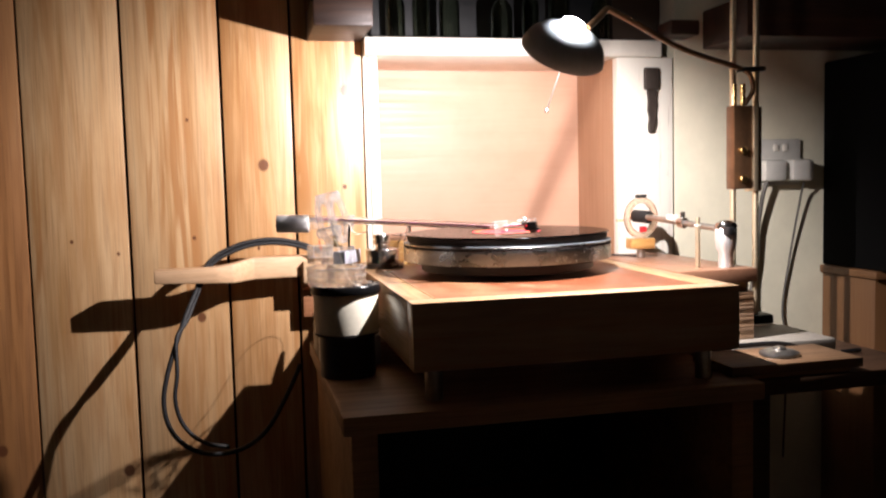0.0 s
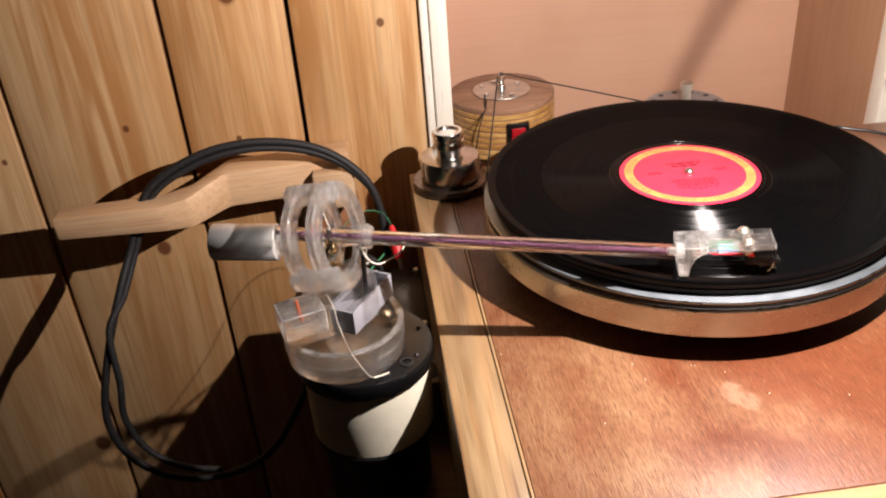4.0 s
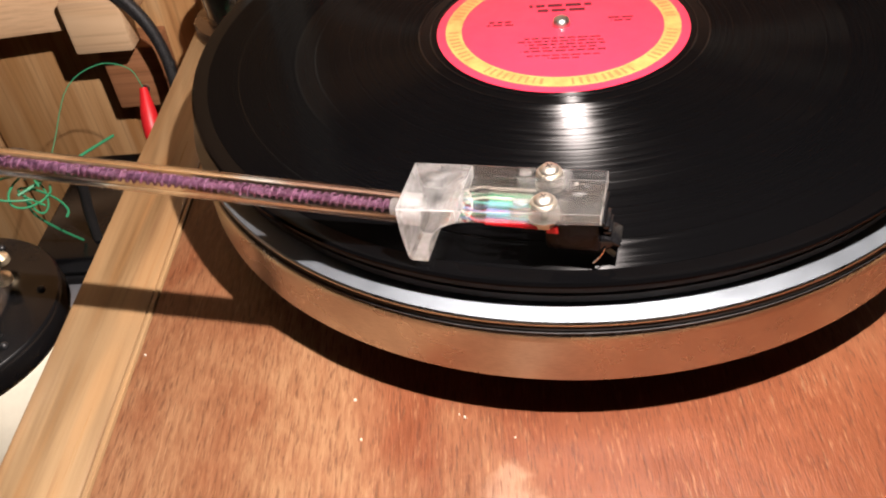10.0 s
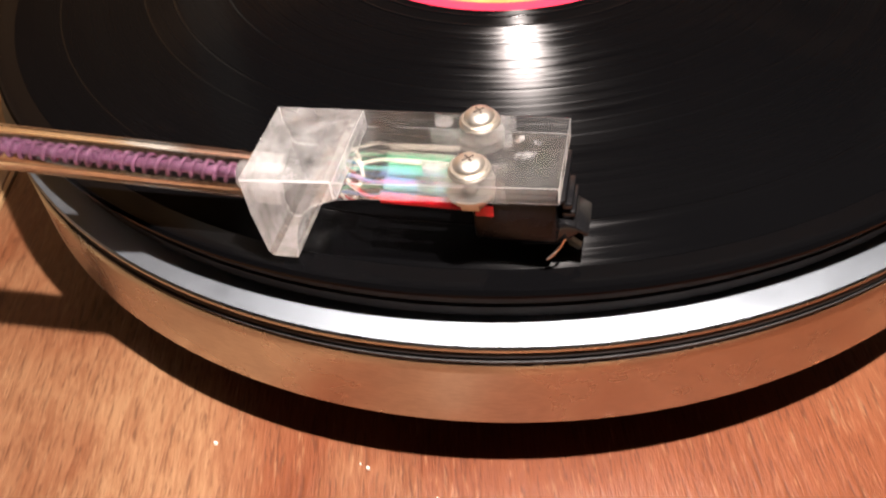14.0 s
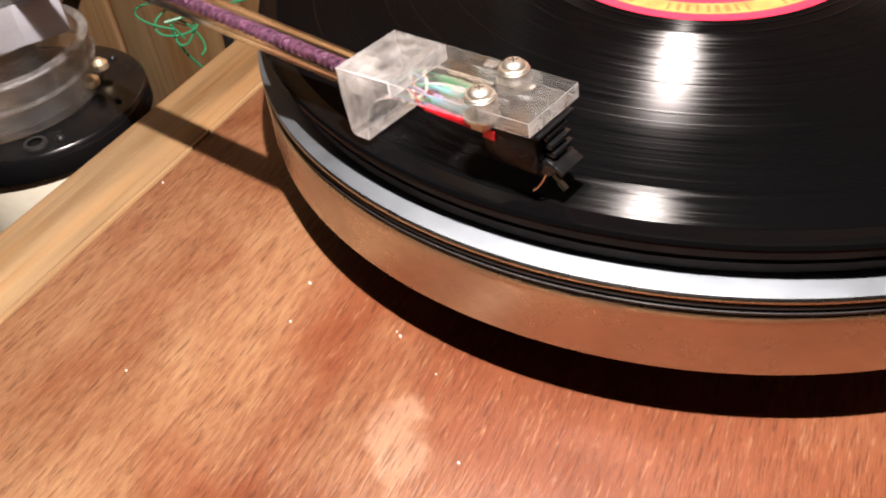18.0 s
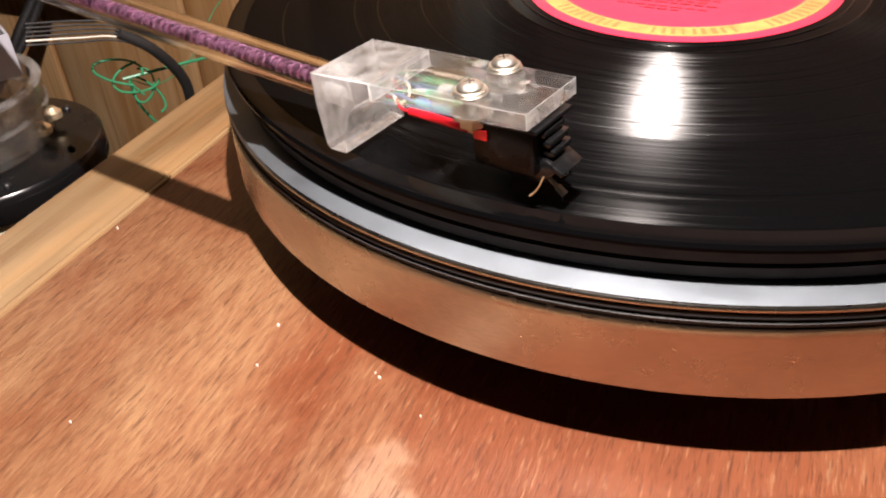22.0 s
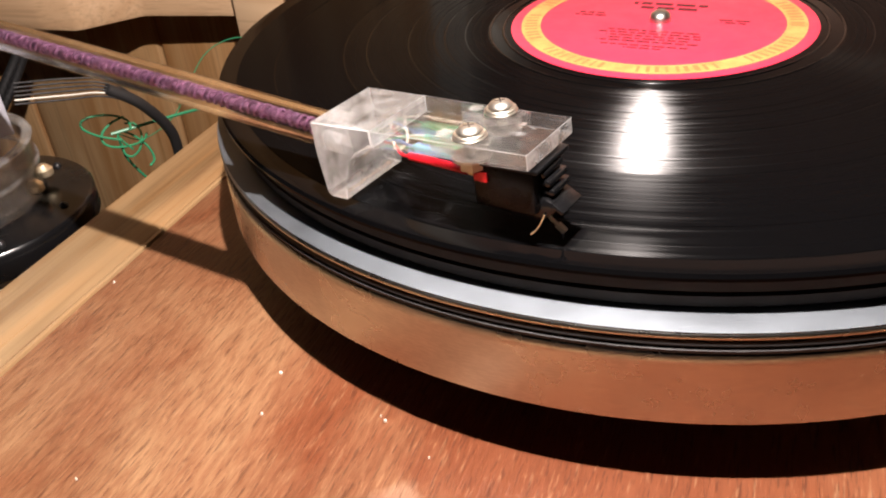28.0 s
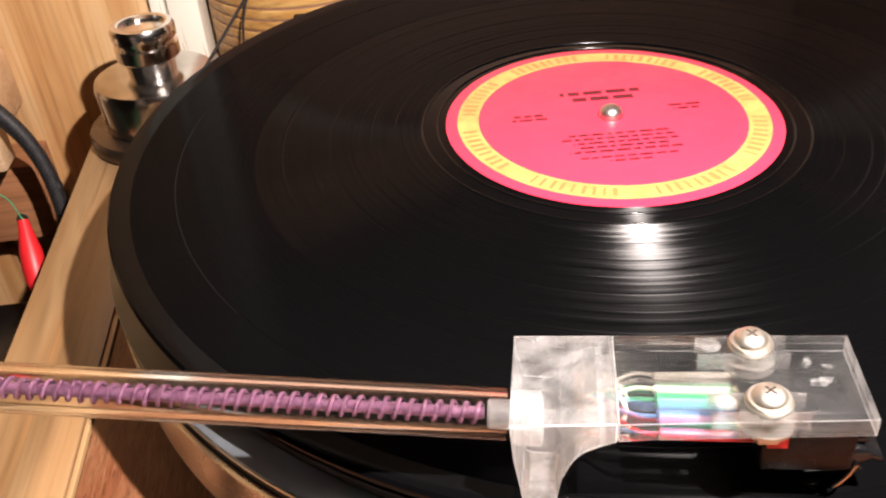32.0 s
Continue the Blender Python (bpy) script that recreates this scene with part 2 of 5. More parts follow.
def worn_plywood(name, stain_at):
    """Red-stained plywood: short dark pores, paler fibres, patches worn down to the tan wood, pale drip stains at given places."""
    m = mat(name, (0.25, 0.09, 0.05), 0.36)
    shape = noise_tex(m, coords(m, (1, 0.5, 1)), 11.0, 5, 0.60, 0.6)
    col = ramp(m, shape, [(0.30, (0.120, 0.034, 0.014)), (0.47, (0.168, 0.053, 0.022)), (0.62, (0.198, 0.076, 0.034))])
    fine = noise_tex(m, coords(m, (1, 0.15, 1)), 620.0, 4, 0.65, 0.5)
    col = mix(m, col, ramp(m, fine, [(0.35, (0.60, 0.55, 0.52)), (0.50, (1, 1, 1)), (0.66, (1.25, 1.32, 1.36))]), 0.30, "MULTIPLY")
    mottle = noise_tex(m, coords(m, (1, 0.7, 1)), 48.0, 4, 0.65, 0.8)
    col = mix(m, col, ramp(m, mottle, [(0.34, (0.74, 0.66, 0.62)), (0.50, (1, 1, 1)), (0.66, (1.16, 1.24, 1.28))]), 0.25, "MULTIPLY")
    # tan worn patches, mostly towards the front
    tc = node(m, "TexCoord")
    sep = node(m, "SeparateXYZ")
    link(m, tc.outputs["Object"], sep.inputs[0])
    x, y = sep.outputs[0], sep.outputs[1]
    near = node(m, "MapRange")
    near.inputs[1].default_value, near.inputs[2].default_value = -0.03, -0.14
    near.inputs[3].default_value, near.inputs[4].default_value = -0.07, 0.02
    link(m, y, near.inputs[0])
    worn = noise_tex(m, coords(m, (1, 0.5, 1)), 17.0, 6, 0.68, 0.5)
    left = node(m, "MapRange")
    left.inputs[1].default_value, left.inputs[2].default_value = -0.01, -0.11
    left.inputs[3].default_value, left.inputs[4].default_value = -0.07, 0.19
    link(m, x, left.inputs[0])
    worn = math_node(m, "ADD", math_node(m, "ADD", worn, near.outputs[0]), left.outputs[0])
    amount = math_node(m, "MULTIPLY", ramp(m, worn, [(0.50, (0, 0, 0)), (0.90, (0.64, 0.64, 0.64))]), ramp(m, fine, [(0.40, (0.55,) * 3), (0.58, (1, 1, 1))]))
    col = mix(m, col, (0.45, 0.29, 0.15), amount)
    # pale dried drips
    edge = noise_tex(m, coords(m), 75.0, 3, 0.6)
    total = None
    for sx, sy, sr in stain_at:
        dx = math_node(m, "MULTIPLY", math_node(m, "SUBTRACT", x, sx), 1.0 / sr)
        dy = math_node(m, "MULTIPLY", math_node(m, "SUBTRACT", y, sy), 0.9 / sr)
        d2 = math_node(m, "ADD", math_node(m, "MULTIPLY", dx, dx), math_node(m, "MULTIPLY", dy, dy))
        spot = math_node(m, "SUBTRACT", math_node(m, "ADD", 1.0, math_node(m, "MULTIPLY", math_node(m, "SUBTRACT", edge, 0.5), 3.4)), d2)
        total = spot if total is None else math_node(m, "MAXIMUM", total, spot)
    if total is not None:
        col = mix(m, col, (0.45, 0.30, 0.20), ramp(m, total, [(-0.0, (0, 0, 0)), (0.8, (0.32, 0.32, 0.32))]))
    # short open pores, dark; glints on a few are painted as pale flecks
    pore = noise_tex(m, coords(m, (1, 0.10, 1)), 1500.0, 2, 0.5)
    col = mix(m, col, (0.06, 0.02, 0.010), ramp(m, pore, [(0.56, (0, 0, 0)), (0.68, (0.58, 0.58, 0.58))]))
    pale = noise_tex(m, coords(m, (1, 0.12, 1), (0, 0, 0.1)), 1100.0, 2, 0.5)
    col = mix(m, col, (0.40, 0.23, 0.12), ramp(m, pale, [(0.60, (0, 0, 0)), (0.74, (0.32, 0.32, 0.32))]))
    paint(m, "Base Color", col)
    paint(m, "Roughness", ramp(m, shape, [(0.3, (0.30,) * 3), (0.65, (0.46,) * 3)]))
    bump(m, math_node(m, "ADD", fine, math_node(m, "MULTIPLY", pore, -0.8)), 0.45, 0.0006)
    b = m.node_tree.nodes["Principled BSDF"]
    b.inputs["Coat Weight"].default_value, b.inputs["Coat Roughness"].default_value = 0.06, 0.30
    b.inputs["Specular IOR Level"].default_value = 0.32
    return m


MAHOGANY = worn_plywood("red_plywood", ((-0.0375, -0.1175, 0.0095), (-0.031, -0.126, 0.0075)))
BROWN_PLY = wood("brown_plywood", (0.33, 0.18, 0.11), (0.29, 0.155, 0.095), (0.25, 0.13, 0.078), "y", 0.4, 0.8, (), 9.0, 0.2, 0.3)
SLAT_PLY = wood("bare_birch_ply", (0.50, 0.36, 0.24), (0.45, 0.31, 0.20), (0.38, 0.25, 0.155), "x", 0.5, 0.8, (), 9.0, 0.0, 0.3)
NICHE_PLY = wood("pink_plywood", (0.67, 0.455, 0.34), (0.655, 0.44, 0.33), (0.63, 0.415, 0.305), "x", 0.46, 0.35, (), 3.0, 0.0, 0.05, shuffle=0.0)
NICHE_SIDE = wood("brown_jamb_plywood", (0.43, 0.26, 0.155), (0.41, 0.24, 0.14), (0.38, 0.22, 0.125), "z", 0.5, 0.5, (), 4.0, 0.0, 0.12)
HANGER_WOOD = wood("planed_beech", (0.72, 0.55, 0.37), (0.65, 0.47, 0.30), (0.54, 0.36, 0.21), "x", 0.5, 0.7, (), 9.0, 0.0, 0.3)
RED_OFFCUT = wood("reddish_offcut", (0.50, 0.27, 0.15), (0.42, 0.21, 0.11), (0.32, 0.15, 0.07), "x", 0.5, 0.7)
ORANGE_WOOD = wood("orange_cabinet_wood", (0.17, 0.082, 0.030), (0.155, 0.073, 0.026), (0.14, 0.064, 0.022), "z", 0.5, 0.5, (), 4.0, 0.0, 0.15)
BROWN_WOOD = wood("brown_shelf_wood", (0.46, 0.29, 0.15), (0.38, 0.23, 0.115), (0.27, 0.155, 0.075), "x", 0.5)
BAND_WOOD = wood("turned_ply_rings", (0.60, 0.40, 0.15), (0.48, 0.28, 0.09), (0.30, 0.15, 0.04), "x", 0.35, 0.7, (), 20.0, 0.4)
DARK_WOOD = wood("dark_beam_wood", (0.06, 0.03, 0.018), (0.04, 0.02, 0.012), (0.02, 0.01, 0.007), "x", 0.5)
WHITE_PAINT = grimy("white_gloss_paint", (0.80, 0.76, 0.66), 0.38, 0, 25, 0.12, 0.1)
OLD_PAINT = grimy("cracked_white_paint", (0.80, 0.76, 0.66), 0.40, 0, 25, 0.15, 0.12)
crack = noise_tex(OLD_PAINT, coords(OLD_PAINT, (1, 1, 0.035), shuffle=2.0), 260.0, 5, 0.7, 1.5)
where = noise_tex(OLD_PAINT, coords(OLD_PAINT, (1, 1, 0.3), shuffle=4.0), 14.0, 3, 0.6)
chips = math_node(OLD_PAINT, "MULTIPLY", ramp(OLD_PAINT, crack, [(0.585, (0, 0, 0)), (0.64, (1, 1, 1))]), ramp(OLD_PAINT, where, [(0.42, (0.05, 0.05, 0.05)), (0.60, (0.85, 0.85, 0.85))]))
paint(OLD_PAINT, "Base Color", mix(OLD_PAINT, (0.78, 0.74, 0.64), (0.30, 0.22, 0.15), chips))
CREAM_PAINT = grimy("cream_wall_paint", (0.70, 0.66, 0.50), 0.5, 0, 12, 0.12, 0.1)
GAP = mat("groove_shadow_brown", (0.03, 0.016, 0.008), 0.9)
BLACK = grimy("black_plastic", (0.012, 0.012, 0.013), 0.35, 0, 60, 0.4)
SATIN_BLACK = grimy("satin_black_plastic", (0.005, 0.005, 0.0055), 0.22, 0, 60, 0.3, Specular_IOR_Level=0.18)
BLACK_GLOSS = grimy("black_gloss", (0.005, 0.005, 0.0055), 0.16, 0, 60, 0.3)
RUBBER = grimy("black_rubber", (0.016, 0.015, 0.015), 0.6, 0, 90, 0.4)
CREAM = grimy("cream_plastic_tube", (0.72, 0.68, 0.55), 0.4, 0, 50, 0.15, 0.05)
ALU = mat("turned_aluminium", (0.64, 0.62, 0.575), 0.28, 1.0)
ALU_BRIGHT = mat("bright_turned_rim", (0.26, 0.29, 0.32), 0.46, 1.0)
CHROME = grimy("polished_steel", (0.80, 0.78, 0.75), 0.07, 1.0, 70, 0.15)
STEEL = grimy("brushed_steel", (0.62, 0.60, 0.56), 0.3, 1.0, 90, 0.25)
GREY_METAL = grimy("grey_anodised_sheet", (0.42, 0.43, 0.46), 0.42, 0.6, 80, 0.2)
PALE_GREY = grimy("pale_grey_painted_sheet", (0.32, 0.32, 0.36), 0.40, 0.1, 80, 0.12)
BRASS = grimy("brass", (0.72, 0.50, 0.20), 0.2, 1.0, 80, 0.25)
GOLD_BALL = grimy("polished_dark_brass", (0.62, 0.47, 0.24), 0.10, 1.0, 80, 0.25)
PALE_BRASS = grimy("pale_brass", (0.82, 0.68, 0.46), 0.33, 0.85, 80, 0.2)
SCREW = grimy("nickel_screw", (0.80, 0.75, 0.66), 0.33, 1.0, 80, 0.2)
DARK_CHROME = grimy("worn_chrome_plate", (0.58, 0.56, 0.53), 0.12, 1.0, 60, 0.25)
BRONZE = grimy("brown_bronze", (0.22, 0.12, 0.06), 0.35, 0.7, 40, 0.3)


def acrylic(name, haze, rough, uneven=0.1, scale=60.0, clear=0.3):
    """Cast acrylic: glass clear where polished, and scattering like milk by the amount of haze where sawn or sanded; a share of the light goes straight through."""
    m = mat(name, (0.97, 0.97, 0.96), rough, 0, IOR=1.49, Transmission_Weight=1.0)
    b = m.node_tree.nodes["Principled BSDF"]
    f = noise_tex(m, coords(m), scale, 4, 0.6, 0.3)
    bump(m, noise_tex(m, coords(m), scale * 5, 3, 0.6), 0.03 + 0.12 * haze, 0.0003)
    through_milk = node(m, "BsdfTranslucent")
    on_milk = node(m, "BsdfDiffuse")
    for n in (through_milk, on_milk):
        n.inputs["Color"].default_value = (0.93, 0.93, 0.92, 1)
    milk = node(m, "MixShader")
    milk.inputs[0].default_value = 0.5
    link(m, on_milk.outputs[0], milk.inputs[1])
    link(m, through_milk.outputs[0], milk.inputs[2])
    both = node(m, "MixShader")
    link(m, ramp(m, f, [(0.35, (max(haze - uneven, 0),) * 3), (0.65, (haze + uneven,) * 3)]), both.inputs[0])
    link(m, b.outputs[0], both.inputs[1])
    link(m, milk.outputs[0], both.inputs[2])
    straight = node(m, "BsdfTransparent")
    last = node(m, "MixShader")
    last.inputs[0].default_value = clear
    link(m, both.outputs[0], last.inputs[1])
    link(m, straight.outputs[0], last.inputs[2])
    link(m, last.outputs[0], m.node_tree.nodes["Material Output"].inputs["Surface"])
    return m


ACRYLIC = acrylic("clear_acrylic", 0.045, 0.03, 0.03, clear=0.4)
MILKY = acrylic("milky_acrylic", 0.16, 0.06, 0.12, 120.0)
RING_MILK = acrylic("hazy_ring_acrylic", 0.13, 0.05, 0.08, 110.0, 0.4)
EDGE = acrylic("sanded_acrylic_edge", 0.50, 0.16, 0.15, 90.0, 0.1)
TUBE_CLEAR = mat("clear_tube", (0.98, 0.97, 0.96), 0.07, 0, Transmission_Weight=1.0, IOR=1.49)
FROST = acrylic("sawn_acrylic", 0.20, 0.06, 0.13, 160.0, 0.35)
PLATE_CLEAR = acrylic("clear_headshell_acrylic", 0.05, 0.03, 0.03, clear=0.62)
SCUFF = acrylic("scuffed_acrylic", 0.22, 0.10, 0.22, 900.0)
SAWN_END = acrylic("rough_sawn_acrylic", 0.42, 0.16, 0.22, 210.0)
RED_GLOSS = grimy("glossy_red_sleeve", (0.46, 0.008, 0.016), 0.10, 0, 60, 0.2)
RED_PLASTIC = grimy("red_plastic", (0.62, 0.015, 0.02), 0.35, 0, 60, 0.2)
GREEN_WIRE = mat("green_wire", (0.035, 0.24, 0.11), 0.4)
WHITE_WIRE = mat("white_wire", (0.62, 0.57, 0.48), 0.5)
BLUE_SLEEVE = mat("pale_blue_sleeve", (0.12, 0.24, 0.48), 0.4)
MINT_SLEEVE = mat("mint_green_sleeve", (0.05, 0.34, 0.16), 0.4)
PURPLE = grimy("purple_enamel_wire", (0.45, 0.22, 0.37), 0.18, 0.35, 500, 0.4)
CASE_GREY = grimy("grey_case_plastic", (0.36, 0.33, 0.28), 0.42, 0, 40, 0.15)
GREY_PLASTIC = grimy("light_grey_plastic", (0.62, 0.60, 0.54), 0.45, 0, 40, 0.1)
SHADE = grimy("grey_lamp_enamel", (0.62, 0.66, 0.72), 0.35, 0.2, 40, 0.2)
GLASS = mat("bottle_glass", (0.55, 0.6, 0.5), 0.05, 0, Transmission_Weight=1.0, IOR=1.5)
SOUTH = grimy("pale_far_wall", (0.80, 0.76, 0.70), 0.8, 0, 6, 0.1)
ROOM = grimy("dark_room_wall", (0.18, 0.15, 0.12), 0.8, 0, 6, 0.2)
CEILING = grimy("pale_ceiling_paint", (0.34, 0.32, 0.29), 0.8, 0, 6, 0.1)
REFLECTOR = mat("white_reflector_enamel", (0.85, 0.84, 0.80), 0.3)
IRON = grimy("blackened_iron", (0.06, 0.045, 0.035), 0.5, 0.4, 90, 0.3)
GLOW = mat("glowing_bulb", (1, 1, 1), 0.3)
GLOW.node_tree.nodes["Principled BSDF"].inputs["Emission Color"].default_value = (1.0, 0.92, 0.82, 1)
GLOW.node_tree.nodes["Principled BSDF"].inputs["Emission Strength"].default_value = 130.0


def record_material(name, gloss, rough, land, leans=(1.0, 0.97)):
    """Vinyl: black, with groove walls that lean 45 degrees along the radius and mirror the light from there, louder grooves more widely."""
    m = mat(name, (0.0016, 0.0016, 0.0018), 0.12)
    b = m.node_tree.nodes["Principled BSDF"]
    b.inputs["Specular IOR Level"].default_value = land
    tc = node(m, "TexCoord")
    ln = node(m, "VectorMath", operation="LENGTH")
    flat = node(m, "VectorMath", operation="MULTIPLY")
    link(m, tc.outputs["Object"], flat.inputs[0])
    flat.inputs[1].default_value = (1, 1, 0)
    link(m, flat.outputs[0], ln.inputs[0])
    out = node(m, "VectorMath", operation="NORMALIZE")
    link(m, flat.outputs[0], out.inputs[0])
    rad = node(m, "CombineXYZ")
    link(m, ln.outputs["Value"], rad.inputs[0])
    bands = noise_tex(m, rad.outputs[0], 900.0, 4, 0.75)
    cut = noise_tex(m, rad.outputs[0], 430.0, 4, 0.8)
    loud = noise_tex(m, rad.outputs[0], 300.0, 6, 0.85)
    core = ramp(m, bands, [(0.36, (gloss * 0.35,) * 3), (0.60, (gloss,) * 3)])
    wing = ramp(m, loud, [(0.44, (0, 0, 0)), (0.62, (gloss * 0.12,) * 3)])
    last = b.outputs[0]
    for lean, spread, tint, shape in ((leans[0], rough, core, "BECKMANN"), (leans[1], rough + 0.16, wing, "BECKMANN")):
        tip = node(m, "VectorMath", operation="SCALE")
        link(m, out.outputs[0], tip.inputs[0])
        tip.inputs["Scale"].default_value = lean
        add = node(m, "VectorMath", operation="ADD")
        link(m, tip.outputs[0], add.inputs[0])
        add.inputs[1].default_value = (0, 0, 1)
        unit = node(m, "VectorMath", operation="NORMALIZE")
        link(m, add.outputs[0], unit.inputs[0])
        g = node(m, "BsdfAnisotropic", Roughness=spread)
        g.distribution = shape
        link(m, tint, g.inputs["Color"])
        link(m, ramp(m, cut, [(0.36, (spread - 0.05,) * 3), (0.54, (spread + 0.01,) * 3), (0.66, (spread + 0.13,) * 3)]), g.inputs["Roughness"])
        link(m, unit.outputs[0], g.inputs["Normal"])
        both = node(m, "AddShader")
        link(m, last, both.inputs[0])
        link(m, g.outputs[0], both.inputs[1])
        last = both.outputs[0]
    link(m, last, m.node_tree.nodes["Material Output"].inputs["Surface"])
    return m


VINYL = record_material("black_vinyl_grooves", 0.017, 0.255, 0.008)
VINYL_QUIET = record_material("black_vinyl_quiet_track", 0.004, 0.27, 0.008)
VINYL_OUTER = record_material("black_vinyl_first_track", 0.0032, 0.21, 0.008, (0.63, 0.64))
VINYL_SMOOTH = record_material("black_vinyl_smooth", 0.002, 0.20, 0.04)
VINYL_RIDGE = mat("black_vinyl_ridge", (0.0016, 0.0016, 0.0018), 0.16, 0, Specular_IOR_Level=0.16)
for metal_mat in (ALU, ALU_BRIGHT):
    nt = metal_mat.node_tree
    bs = nt.nodes["Principled BSDF"]
    bs.inputs["Anisotropic"].default_value = 0.45 if metal_mat is ALU else 0.3
    tg = node(metal_mat, "Tangent")
    tg.direction_type, tg.axis = "RADIAL", "Z"
    link(metal_mat, tg.outputs[0], bs.inputs["Tangent"])
    marks = noise_tex(metal_mat, coords(metal_mat, (1, 1, 3)), 9.0, 3, 0.5)
    base_rough = bs.inputs["Roughness"].default_value
    smear = noise_tex(metal_mat, coords(metal_mat, (1, 1, 1)), 42.0, 5, 0.65, 0.6)
    scratch = noise_tex(metal_mat, coords(metal_mat, (0.15, 0.15, 1)), 2600.0, 2, 0.5)
    paint(metal_mat, "Roughness", ramp(metal_mat, math_node(metal_mat, "ADD", math_node(metal_mat, "MULTIPLY", marks, 0.5), math_node(metal_mat, "MULTIPLY", smear, 0.5)), [(0.36, (base_rough + 0.10,) * 3), (0.62, (base_rough - 0.07,) * 3)]))
    if metal_mat is ALU_BRIGHT:
        continue
    tone = tuple(bs.inputs["Base Color"].default_value)[:3]
    paint(metal_mat, "Base Color", mix(metal_mat, ramp(metal_mat, smear, [(0.34, tuple(c * 0.88 for c in tone)), (0.58, tone)]), ramp(metal_mat, scratch, [(0.40, (0.82, 0.82, 0.82)), (0.60, (1, 1, 1))]), 0.6, "MULTIPLY"))
LABEL_RED = grimy("red_paper_label", (0.80, 0.036, 0.082), 0.28, 0, 60, 0.12)
LABEL_GOLD = grimy("yellow_label_ring", (0.86, 0.34, 0.10), 0.35, 0, 160, 0.35)
LABEL_INK = mat("dark_label_ink", (0.07, 0.004, 0.012), 0.4)

# ---- building helpers ----


BASE = {}      # where each thing stands


def thing(name, at=(0, 0, 0), label="", category="", group="", kind=""):
    """An Empty at the thing's base; its parts are drawn in world metres and moved under it."""
    ob = new(name)
    ob.empty_display_size = 0.01
    ob.location = at
    BASE[ob.name] = Vector(at)
    return tagged(ob, label, category, group, kind)


def part(name, bm, material, parent=None, label="", smooth=True, kind=""):
    top = parent
    while top is not None and top.parent is not None:
        top = top.parent
    if top is not None and top.name in BASE:
        bmesh.ops.translate(bm, vec=-BASE[top.name], verts=bm.verts[:])
    me = bpy.data.meshes.new(name)
    bmesh.ops.recalc_face_normals(bm, faces=bm.faces[:])
    for f in bm.faces:
        f.smooth = smooth
    bm.to_mesh(me)
    bm.free()
    me.materials.append(material)
    if smooth:
        me.set_sharp_from_angle(angle=radians(40))
    ob = new(name, me)
    if parent is not None:
        ob.parent = parent
    return tagged(ob, label, kind=kind)


def second(ob, material, test):
    """Gives the faces whose normal passes the test another finish."""
    ob.data.materials.append(material)
    for p in ob.data.polygons:
        if test(p.normal):
            p.material_index = 1
    return ob


def box(x0, x1, y0, y1, z0, z1, bevel=0.001, bm=None):
    bm = bm or bmesh.new()
    got = bmesh.ops.create_cube(bm, size=1.0)["verts"]
    for v in got:
        v.co = Vector(((x0 + x1) / 2 + v.co.x * (x1 - x0), (y0 + y1) / 2 + v.co.y * (y1 - y0), (z0 + z1) / 2 + v.co.z * (z1 - z0)))
    if bevel:
        edges = list({e for v in got for e in v.link_edges})
        bmesh.ops.bevel(bm, geom=edges, offset=bevel, segments=2, affect="EDGES", profile=0.5)
    return bm


def lathe(profile, seg=64, at=(0, 0, 0), bm=None, axis=None):
    """Turns (radius, height) points round z, or round axis, at a place. A closed solid where it starts and ends at radius 0."""
    bm = bm or bmesh.new()
    turn = Vector((0, 0, 1)).rotation_difference(Vector(axis)).to_matrix() if axis is not None else Matrix.Identity(3)
    place = lambda x, y, z: turn @ Vector((x, y, z)) + Vector(at)
    rings = []
    for r, z in profile:
        if r < 1e-7:
            rings.append([bm.verts.new(place(0, 0, z))])
        else:
            rings.append([bm.verts.new(place(r * math.cos(2 * math.pi * k / seg), r * math.sin(2 * math.pi * k / seg), z)) for k in range(seg)])
    for a, b in zip(rings, rings[1:]):
        for k in range(seg):
            q = [a[k % len(a)], a[(k + 1) % len(a)], b[(k + 1) % len(b)], b[k % len(b)]]
            q = [v for i, v in enumerate(q) if v not in q[:i]]
            if len(q) > 2:
                bm.faces.new(q)
    return bm


def rod(a, b, r, seg=16, bm=None, bevel=0.0):
    a, b = Vector(a), Vector(b)
    n = (b - a).length
    e = min(bevel or r * 0.15, r * 0.9, n * 0.4)
    return lathe([(0, 0), (r - e, 0), (r, e), (r, n - e), (r - e, n), (0, n)], seg, a, bm, (b - a))


def ball(at, r, seg=20, bm=None):
    return lathe([(r * math.sin(math.pi * k / 12), -r * math.cos(math.pi * k / 12)) for k in range(13)], seg, at, bm)


def smooth_path(points, n=8):
    """Catmull-Rom through the points."""
    p = [Vector(q) for q in points]
    p = [p[0] * 2 - p[1]] + p + [p[-1] * 2 - p[-2]]
    out = []
    for i in range(1, len(p) - 2):
        for k in range(n):
            t = k / n
            a, b, c, d = p[i - 1], p[i], p[i + 1], p[i + 2]
            out.append(0.5 * ((2 * b) + (c - a) * t + (2 * a - 5 * b + 4 * c - d) * t * t + (3 * b - a - 3 * c + d) * t ** 3))
    return out + [p[-2]]


